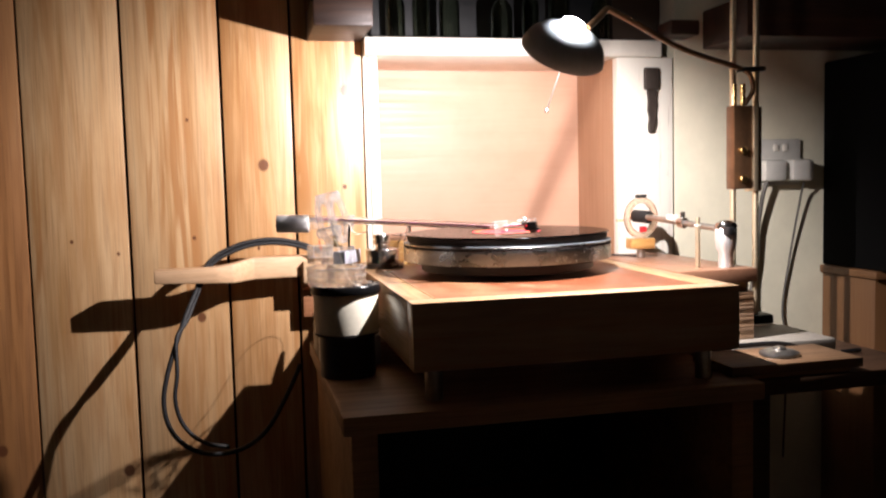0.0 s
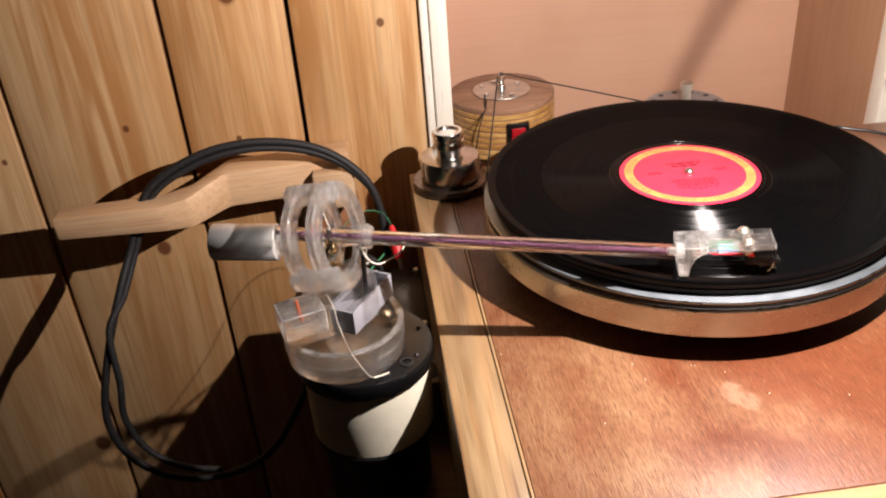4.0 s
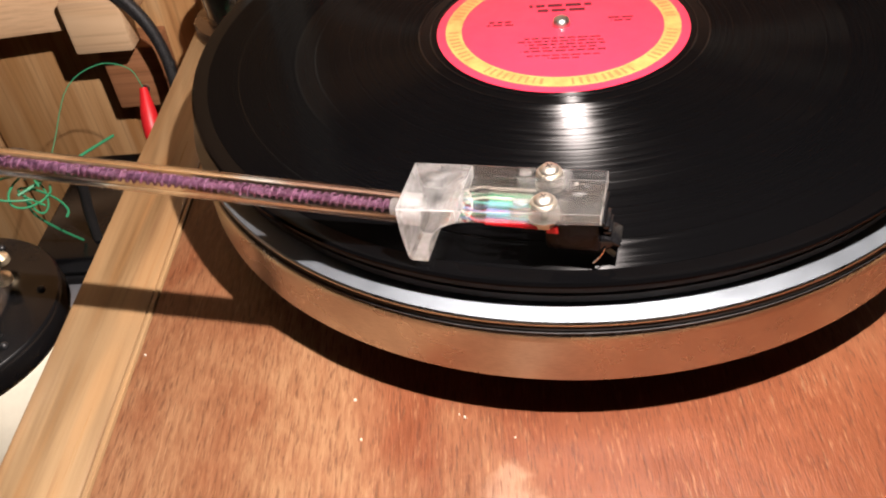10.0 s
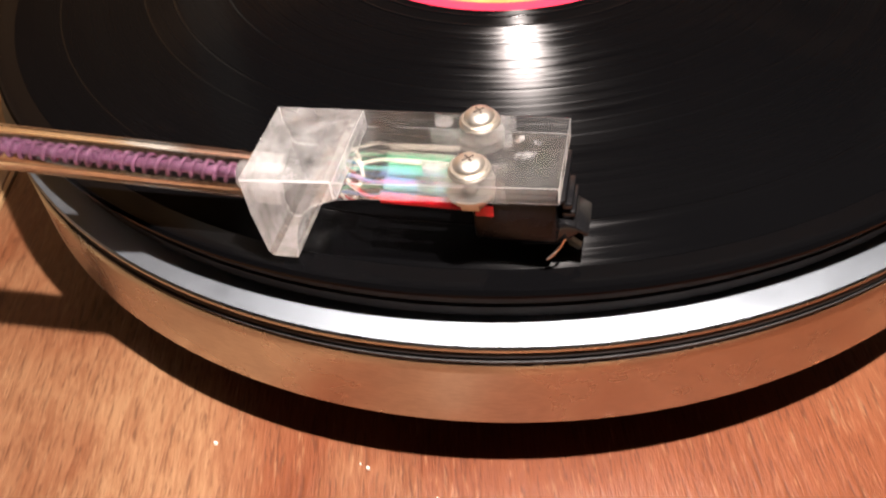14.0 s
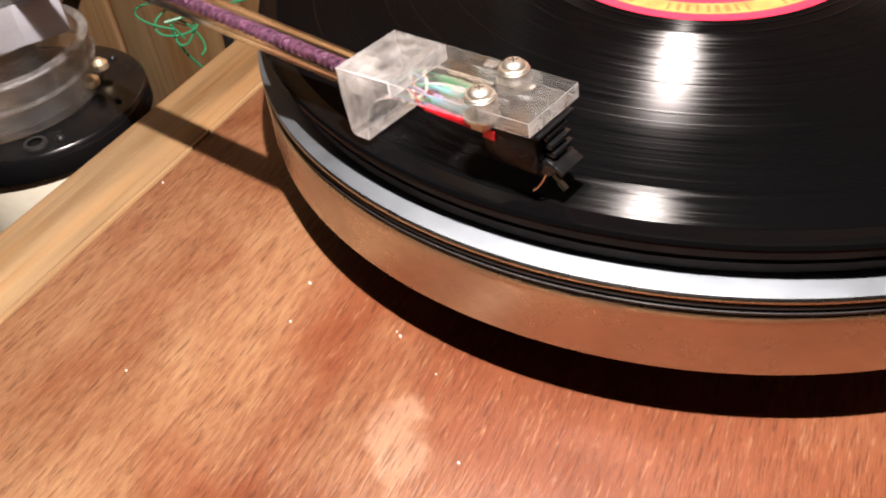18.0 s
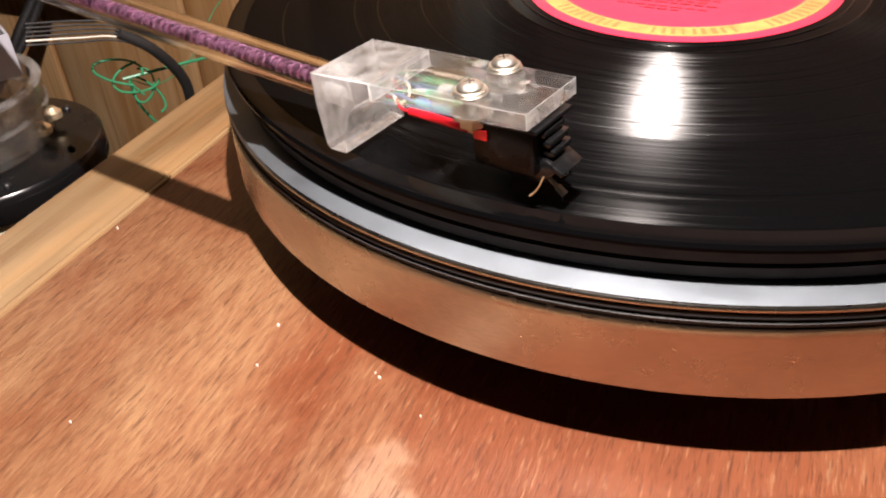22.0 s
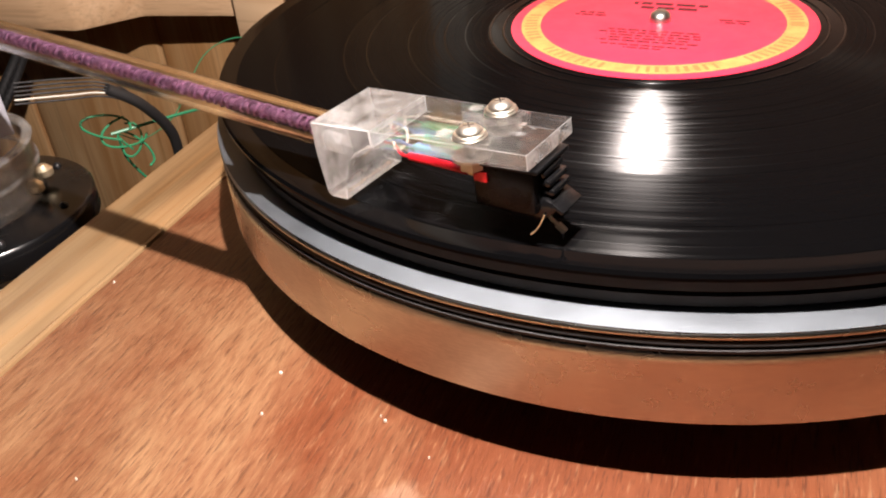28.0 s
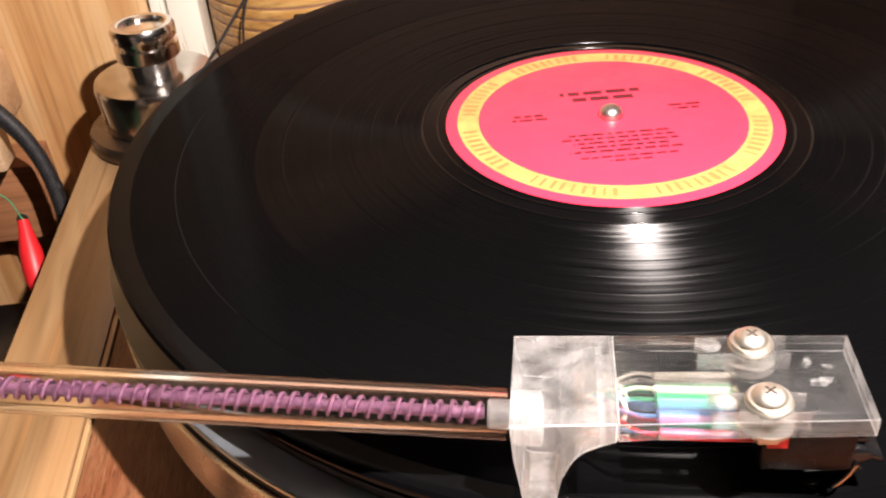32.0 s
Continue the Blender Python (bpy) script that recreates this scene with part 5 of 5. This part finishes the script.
# ---- wooden hanger and cable on the pine wall ----
hanger = thing("wooden_hanger", (-0.38, 0.226, 1.0), "pale planed wooden bracket fixed to the pine wall", "bracket")
part("bar", loft([(-0.518, 0.148, 1.0010, 0.0130, 0.0105), (-0.425, 0.150, 1.0000, 0.0140, 0.0125), (-0.400, 0.156, 1.0010, 0.0150, 0.0150), (-0.370, 0.190, 1.0040, 0.0165, 0.0175), (-0.256, 0.2045, 1.0040, 0.0210, 0.0165)], None, 0.003), HANGER_WOOD, hanger)
part("end_block", box(-0.291, -0.253, 0.1660, 0.1830, 0.9770, 1.0125, 0.002), HANGER_WOOD, hanger, "square end block")
offcut = thing("wood_offcut", (-0.272, 0.226, 0.94), "reddish wood block screwed to the wall under the bracket", "block")
part("body", box(-0.291, -0.2525, 0.1960, 0.2257, 0.9180, 0.9640, 0.0015), RED_OFFCUT, offcut)
part("screw_eye", lathe([(0.0014, 0), (0.0030, 0), (0.0030, 0.0012), (0.0014, 0.0012)], 16, (-0.268, 0.1957, 0.9330), None, (0, -1, 0)), STEEL, offcut, "dull screw eye")

cable = thing("black_cable", (-0.4, 0.19, 0.7), "thick black braided cable looped against the pine wall", "cable")
BRAID = mat("black_braided_sleeve", (0.010, 0.010, 0.011), 0.6)
bv = node(BRAID, "TexChecker", Scale=700.0)
link(BRAID, coords(BRAID, (1, 1, 1), (0.5, 0.6, 0.7)), bv.inputs["Vector"])
paint(BRAID, "Base Color", ramp(BRAID, bv.outputs["Fac"], [(0.3, (0.003, 0.003, 0.0035)), (0.7, (0.018, 0.017, 0.018))]))
bump(BRAID, bv.outputs["Fac"], 0.4, 0.0006)
arc = [(-0.2300, 0.150, 0.930), (-0.2320, 0.160, 0.975), (-0.2435, 0.165, 1.0056), (-0.2702, 0.1700, 1.0307), (-0.3047, 0.1720, 1.0449), (-0.3486, 0.1700, 1.0503), (-0.3941, 0.1650, 1.0429), (-0.4370, 0.1580, 1.0190), (-0.4600, 0.1450, 0.9720), (-0.4740, 0.1240, 0.9400), (-0.4890, 0.1050, 0.9000), (-0.5040, 0.0930, 0.8500), (-0.5085, 0.0900, 0.8150), (-0.5030, 0.0900, 0.7830), (-0.4880, 0.0900, 0.7580), (-0.4650, 0.0900, 0.7410), (-0.4330, 0.0900, 0.7330), (-0.3930, 0.0900, 0.7400), (-0.3600, 0.0900, 0.7640), (-0.3300, 0.0950, 0.8100), (-0.3050, 0.1000, 0.8600)]
part("outer_run", sweep(arc, 0.0037, 10), BRAID, cable)
part("inner_run", sweep([(p[0] + (0.0165 if i > 9 else 0.002), p[1] - 0.001, p[2] - (0.006 if i < 9 else -0.010)) for i, p in enumerate(arc[1:-4])], 0.0032, 10), BRAID, cable)

# ---- things right of the plinth ----
ext = thing("arm_board", (0.275, 0.03, 0.985), "brown plywood board level with the plinth", "board")
part("board", box(0.2130, 0.3380, -0.1280, 0.1780, 0.9800, 1.0000, 0.0012), BROWN_PLY, ext)
stack = thing("timber_stack", (0.275, 0.03, 0.88), "stack of thin timber boards under the arm board", "stack")
for k in range(16):
    z0 = 0.8806 + k * 0.00535
    d = 0.0005 * math.sin(k * 2.1)
    part("slat", box(0.2180, 0.3350 + d, -0.1240 + d, 0.1700, z0, z0 + 0.0048, 0.0003), SLAT_PLY, stack)
    part("glue_line", box(0.2183, 0.3343, -0.1232, 0.1697, z0 + 0.0049, z0 + 0.0053, 0), BROWN_WOOD, stack, "dark glue line", smooth=False)
part("packer", box(0.2200, 0.3300, -0.1170, 0.1690, 0.9663, 0.9798, 0.0005), BROWN_WOOD, stack, "dark packing board")

arm2 = thing("spare_tonearm", (0.262, 0.05, 1.0), "second tonearm with a clear hoop bearing, parked on its rest", "tonearm")
HC = Vector((0.2660, 0.0990, 1.0670))
part("base_block", box(0.2440, 0.2860, 0.0860, 0.1120, 1.0150, 1.0330, 0.002), BAND_WOOD, arm2, "amber block")
part("foot", rod((0.2650, 0.0990, 1.0002), (0.2650, 0.0990, 1.0150), 0.0065, 20), STEEL, arm2)
part("hoop", lathe([(0.0255, -0.0045), (0.0330, -0.0045), (0.0340, -0.0035), (0.0340, 0.0035), (0.0330, 0.0045), (0.0255, 0.0045), (0.0245, 0.0035), (0.0245, -0.0035), (0.0255, -0.0045)], 56, HC, None, Vector((0.25, -1, 0))), mat("amber_tinted_acrylic", (0.90, 0.72, 0.56), 0.08, 0, Transmission_Weight=0.8, IOR=1.49), arm2, "amber tinted hoop")
part("hoop_cap", box(0.2580, 0.2740, 0.0930, 0.1050, 1.1005, 1.1055, 0.001), BLACK, arm2)
part("side_tab", box(0.2230, 0.2330, 0.0950, 0.1030, 1.0610, 1.0660, 0.001), HANGER_WOOD, arm2)
part("bearing", rod((0.2580, 0.1080, 1.0700), (0.2700, 0.0740, 1.0680), 0.0105, 24), BLACK, arm2)
part("red_mark", box(0.2560, 0.2680, 0.0810, 0.0850, 1.0440, 1.0530, 0.001), RED_PLASTIC, arm2)
part("tube", rod((0.2560, 0.1120, 1.0720), (0.3010, -0.0860, 1.0560), 0.0046, 20), STEEL, arm2, "grey metal arm tube")
part("clamp", box(0.2700, 0.2860, 0.0080, 0.0180, 1.0660, 1.0740, 0.0012), WHITE_PAINT, arm2)
part("collar", rod((0.2822, -0.0030, 1.0627), (0.2850, -0.0153, 1.0617), 0.0085, 24), CHROME, arm2, "bright collar")
part("collar_screw", rod((0.2836, -0.0092, 1.0700), (0.2836, -0.0092, 1.0790), 0.0040, 16), CHROME, arm2)
part("rest_post", rod((0.2660, -0.0875, 1.0002), (0.2660, -0.0875, 1.0600), 0.0036, 16), PALE_BRASS, arm2, "pale metal rest post")
part("rest_fork", box(0.2615, 0.2710, -0.0905, -0.0845, 1.0602, 1.0635, 0.0010), WHITE_PAINT, arm2)
part("rest_tip", rod((0.2660, -0.0875, 1.0636), (0.2660, -0.0875, 1.0740), 0.0030, 12), PALE_BRASS, arm2)
part("headshell", shifted(box(-0.0050, 0.0050, -0.030, 0.0040, -0.006, 0.006, 0.0015), Matrix.Translation((0.3010, -0.0900, 1.0540))), BLACK, arm2)

canister = thing("metal_canister", (0.3070, -0.0950, 1.0), "small steel canister with a dark polished domed top", "canister")
part("body", lathe([(0, 0.0002), (0.0105, 0.0002), (0.0105, 0.0220), (0.0140, 0.0270), (0.0155, 0.0400), (0.0155, 0.0560), (0.0148, 0.0570), (0, 0.0570)], 40, (0.3070, -0.0950, 1.0)), WEIGHT_STEEL, canister)
part("top", lathe([(0, 0.0572), (0.0158, 0.0572), (0.0162, 0.0600), (0.0140, 0.0655), (0.0075, 0.0685), (0, 0.0690)], 40, (0.3070, -0.0950, 1.0)), DARK_CHROME, canister, "dark polished domed top")

STAND_WOOD = wood("dark_stand_wood", (0.10, 0.055, 0.028), (0.075, 0.04, 0.02), (0.045, 0.024, 0.012), "x", 0.55)
side_rack = thing("side_stand", (0.33, -0.1, 0.0), "narrow dark stand beside the rack", "stand")
part("top", box(0.2365, 0.52, -0.262, 0.16, 0.850, 0.872, 0.002), STAND_WOOD, side_rack)
part("leg", box(0.245, 0.275, -0.255, -0.225, 0.0, 0.849, 0.002), STAND_WOOD, side_rack)
part("leg", box(0.48, 0.51, -0.255, -0.225, 0.0, 0.849, 0.002), STAND_WOOD, side_rack)
part("leg", box(0.48, 0.51, 0.12, 0.15, 0.0, 0.849, 0.002), STAND_WOOD, side_rack)
part("leg", box(0.245, 0.275, 0.12, 0.15, 0.0, 0.849, 0.002), STAND_WOOD, side_rack)
TRAY_WOOD = wood("worn_tray_wood", (0.24, 0.15, 0.085), (0.19, 0.115, 0.06), (0.14, 0.08, 0.04), "x", 0.5)
tray = thing("wooden_board", (0.32, -0.22, 0.873), "small pale wooden board beside the plinth", "board")
part("plank", box(0.2100, 0.4000, -0.2720, -0.1720, 0.8805, 0.8930, 0.0012), TRAY_WOOD, tray)
part("batten", box(0.2450, 0.3900, -0.2600, -0.1850, 0.8725, 0.8800, 0.001), BROWN_WOOD, tray)
disc = thing("metal_disc", (0.3080, -0.2250, 0.893), "small turned metal disc lying on the wooden board", "disc")
part("body", lathe([(0, 0.0002), (0.0240, 0.0002), (0.0260, 0.0015), (0.0255, 0.0045), (0.0200, 0.0070), (0.0090, 0.0082), (0.0080, 0.0110), (0.0040, 0.0125), (0, 0.0126)], 48, (0.3080, -0.2250, 0.8930)), STEEL, disc)
white_slab = thing("plastic_case", (0.4, -0.08, 0.8722), "flat pale grey plastic case with a black edge", "case")
part("lower_half", box(0.2500, 0.4450, -0.1600, -0.0300, 0.8722, 0.8790, 0.0015), BLACK, white_slab, "black lower edge")
part("upper_half", box(0.2500, 0.4450, -0.1600, -0.0300, 0.8792, 0.8960, 0.0025), CASE_GREY, white_slab)
flex = thing("black_flex", (0.36, -0.17, 0.89), "black flex lying between the case and the board", "cable")
part("run", sweep([(0.2250, -0.1660, 0.8965), (0.2900, -0.1660, 0.8965), (0.3500, -0.1690, 0.8955), (0.4100, -0.1760, 0.880), (0.4800, -0.1650, 0.877)], 0.0035, 8), BLACK, flex)

lead = thing("thin_black_lead", (0.21, 0.17, 1.0), "thin black lead lying behind the record player", "cable")
part("run", sweep([(0.1900, 0.1640, 1.0016), (0.2000, 0.1700, 1.0022), (0.2140, 0.1720, 1.0024), (0.2260, 0.1660, 1.0016), (0.2400, 0.1560, 1.0016), (0.2560, 0.1360, 1.0016), (0.2640, 0.1100, 1.0016)], 0.0014, 8), BLACK, lead)

# lamp on a twin-rod stand
PX, PY = 0.3895, -0.0080
lamp = thing("reading_lamp", (PX, PY, 0.8722), "small dark reflector lamp, lit, on a twin-rod brass stand", "lamp")
part("foot", box(PX - 0.035, PX + 0.045, PY - 0.018, PY + 0.04, 0.8964, 0.9120, 0.004), BLACK, lamp)
for dx in (-0.0175, 0.0215):
    part("upright", rod((PX + dx, PY, 0.905), (PX + dx * 1.05, PY, 1.62), 0.0047, 20), PALE_BRASS, lamp, "slim metal upright")
part("slider", box(PX - 0.0230, PX + 0.0090, PY - 0.0120, PY + 0.0120, 1.1120, 1.2420, 0.002), BRONZE, lamp, "brown slider block")
part("slider_edge", box(PX + 0.0095, PX + 0.0185, PY - 0.0150, PY + 0.0120, 1.1080, 1.2400, 0.002), PALE_BRASS, lamp, "bright brass edge")
part("slider_back", box(PX + 0.0188, PX + 0.0265, PY - 0.0110, PY + 0.0120, 1.1080, 1.2400, 0.002), BRONZE, lamp, "dark edge strip")
for z in (1.128, 1.172):
    part("knob", rod((PX - 0.010, PY - 0.0205, z), (PX - 0.010, PY - 0.0122, z), 0.0062, 20), BRASS, lamp)
for dx in (-0.0170, -0.0020):
    part("peg", rod((PX + dx, PY - 0.002, 1.2422), (PX + dx, PY - 0.002, 1.2760), 0.0042, 16), BRASS, lamp)
part("cross_pin", rod((PX - 0.020, PY - 0.012, 1.2960), (PX + 0.030, PY - 0.012, 1.2980), 0.0040, 16), BLACK, lamp)
part("stay", sweep([(PX - 0.004, PY - 0.012, 1.2440), (PX + 0.008, PY - 0.014, 1.2650), (PX + 0.004, PY - 0.012, 1.2880), (PX - 0.012, PY - 0.012, 1.2980)], 0.0036, 10), BRONZE, lamp)
APEX = LAMP - AIM * 0.034
part("arm", sweep([(PX - 0.012, PY - 0.012, 1.2980), (0.250, -0.070, 1.3200), (0.140, -0.130, 1.3480), (0.1050, -0.150, 1.3560), (0.0960, -0.156, 1.3560), (0.0800, -0.170, 1.3440), tuple(APEX + Vector((0.028, 0.018, 0.004)))], 0.0042, 12, None, 6), BRONZE, lamp, "thin bent arm")
shade_profile = [(0.0540, 0.0), (0.0530, 0.006), (0.0480, 0.0165), (0.0390, 0.0255), (0.0260, 0.0315), (0.0120, 0.0338), (0.0110, 0.0330), (0.0255, 0.0302), (0.0380, 0.0243), (0.0468, 0.0155), (0.0520, 0.0050), (0.0530, 0.0), (0.0540, 0.0)]
shade = part("shade", lathe(shade_profile, 72, LAMP, None, -AIM), SHADE, lamp, "dark grey domed shade")
part("reflector", lathe([(0.0524, 0.0004), (0.0512, 0.0052), (0.0460, 0.0150), (0.0372, 0.0236), (0.0250, 0.0294), (0.0, 0.0310), (0.0, 0.0314), (0.0252, 0.0298), (0.0376, 0.0240), (0.0465, 0.0153), (0.0517, 0.0052), (0.0529, 0.0004), (0.0524, 0.0004)], 64, LAMP, None, -AIM), REFLECTOR, shade, "white reflector inside the shade")
part("bulb", lathe([(0, 0.0342), (0.0080, 0.0343), (0.0135, 0.0350), (0.0160, 0.0375), (0.0130, 0.0425), (0.0070, 0.0455), (0, 0.0462)], 32, LAMP, None, -AIM), GLOW, lamp, "glowing bulb in the shade's crown")
part("grip", sweep([(0.0440, -0.1570, 1.3160), (0.0430, -0.1400, 1.2965), (0.0385, -0.1150, 1.2630), (0.0341, -0.0907, 1.2301)], 0.0012, 12), STEEL, lamp)
part("grip_bead", ball((0.0341, -0.0907, 1.2301), 0.0034, 16), STEEL, lamp, "small bright bead")

# wall socket with plugs
DULL_FLEX = grimy("dull_grey_flex", (0.085, 0.075, 0.062), 0.45, 0, 60, 0.3)
socket = thing("wall_socket", (0.593, 0.205, 1.155), "white double wall socket with two plugs in it", "socket")
part("plate", box(0.5490, 0.6380, 0.1960, 0.2047, 1.1130, 1.1980, 0.003), GREY_PLASTIC, socket)
part("rocker", box(0.5800, 0.5890, 0.1930, 0.1962, 1.1760, 1.1880, 0.001), WHITE_PAINT, socket)
part("rocker", box(0.5990, 0.6080, 0.1930, 0.1962, 1.1760, 1.1880, 0.001), WHITE_PAINT, socket)
for x, m in ((0.5650, GREY_PLASTIC), (0.6220, GREY_PLASTIC)):
    plug = part("plug", box(x - 0.0230, x + 0.0230, 0.1620, 0.1955, 1.1200, 1.1600, 0.008), m, socket, "pale plug")
    if x > 0.6:
        part("flex", sweep([(x + 0.006, 0.172, 1.118), (x + 0.008, 0.185, 1.090), (x - 0.006, 0.196, 0.980), (x - 0.020, 0.198, 0.880), (x - 0.016, 0.190, 0.800), (x - 0.03, 0.180, 0.60)], 0.0020, 8), DULL_FLEX, plug, "dark hanging flex")
hangflex = thing("hanging_flex", (0.50, 0.14, 0.8722), "thick black flex hanging beside the lamp stand", "cable")
part("run", sweep([(0.5550, 0.178, 1.1195), (0.5480, 0.180, 1.095), (0.5440, 0.188, 1.040), (0.5440, 0.192, 0.980), (0.5320, 0.188, 0.930), (0.5120, 0.170, 0.895), (0.4980, 0.145, 0.8766), (0.4700, 0.120, 0.8766)], 0.0040, 8), DULL_FLEX, hangflex)
latch = thing("iron_latch", (0.337, 0.198, 1.26), "dark iron latch hanging on the white board", "latch")
part("plate", box(0.3200, 0.3500, 0.1900, 0.1992, 1.2880, 1.3280, 0.004), IRON, latch)
part("tongue", prism([(0.3260, 1.2875), (0.3450, 1.2875), (0.3420, 1.2720), (0.3450, 1.2600), (0.3400, 1.2480), (0.3430, 1.2320), (0.3380, 1.2130), (0.3300, 1.2130), (0.3280, 1.2230), (0.3320, 1.2380), (0.3270, 1.2520), (0.3300, 1.2700)], 0.1910, 0.1985, 0.001), IRON, latch)

# dark cabinet and box at the far right
cab = thing("orange_cabinet", (0.95, 0.12, 0.0), "orange-brown wooden cabinet, partly in shadow", "cabinet")
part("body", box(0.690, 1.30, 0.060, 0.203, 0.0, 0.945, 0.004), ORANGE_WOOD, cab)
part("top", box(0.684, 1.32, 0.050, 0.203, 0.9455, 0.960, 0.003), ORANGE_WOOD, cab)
crate = thing("dark_cabinet_box", (0.95, 0.1, 0.96), "black box standing on the wooden cabinet", "box")
part("front_panel", box(0.700, 1.27, -0.006, -0.0005, 0.972, 1.328, 0.002), bpy.data.materials["black_rubber"], crate, "recessed black front")
part("body", box(0.690, 1.28, 0.0, 0.203, 0.9603, 1.34, 0.004), mat("matt_black_cloth", (0.004, 0.004, 0.004), 0.95, 0, Specular_IOR_Level=0.05), crate)

# shelf with bottles over the niche
shelf = thing("wall_shelf", (0.1, 0.3, 1.376), "dark wooden shelf board over the niche", "shelf")
part("bracket", box(-0.268, -0.178, 0.080, 0.2257, 1.372, 1.42, 0.003), DARK_WOOD, shelf)
part("bracket", box(0.350, 0.405, 0.150, 0.2045, 1.378, 1.404, 0.003), DARK_WOOD, shelf)
part("side_board", box(0.440, 1.4, 0.060, 0.2045, 1.362, 1.43, 0.003), DARK_WOOD, shelf)
part("back", box(-0.176, 0.356, 0.395, 0.405, 1.377, 1.80, 0), BLACK, shelf)
part("beam", box(-0.300, 1.2, 0.080, 0.200, 1.640, 1.70, 0.003), DARK_WOOD, shelf)
for k, (x, r, h) in enumerate(((-0.115, 0.017, 0.11), (-0.070, 0.015, 0.13), (-0.020, 0.018, 0.12), (0.075, 0.019, 0.10), (0.128, 0.015, 0.12), (0.180, 0.018, 0.13), (0.260, 0.017, 0.11))):
    bt = thing("bottle", (x, 0.245, 1.3762), "small clear glass bottle on the shelf", "bottle", "bottles on the shelf")
    part("glass", lathe([(0, 0.0004), (r * 0.9, 0.0004), (r, 0.002), (r, h * 0.55), (r * 0.8, h * 0.66), (r * 0.42, h * 0.74), (r * 0.42, h * 0.9), (r * 0.36, h * 0.9), (r * 0.36, h * 0.74), (r * 0.7, h * 0.65), (r * 0.9, h * 0.54), (r * 0.9, 0.004), (0, 0.004)], 28, (x, 0.245, 1.3762)), GLASS, bt)
    part("cap", lathe([(0, h * 0.9), (r * 0.5, h * 0.9), (r * 0.5, h), (0, h)], 20, (x, 0.245, 1.3766)), STEEL if k % 2 else BLACK, bt, "metal cap" if k % 2 else "black cap")

# black knob at the far left of the pine wall
knob = thing("coat_peg", (-0.79, 0.226, 1.17), "black turned coat peg on the pine wall", "peg")
part("stem", rod((-0.98, 0.190, 1.168), (-0.800, 0.190, 1.170), 0.0070, 16), BLACK, knob)
part("head", lathe([(0, 0), (0.010, 0.001), (0.020, 0.010), (0.0235, 0.022), (0.021, 0.036), (0.012, 0.050), (0.003, 0.058), (0, 0.058)], 32, (-0.803, 0.190, 1.170), None, (1, 0, 0.02)), BLACK, knob)
part("rose", rod((-0.95, 0.190, 1.168), (-0.95, 0.2258, 1.168), 0.012, 20), BLACK, knob)
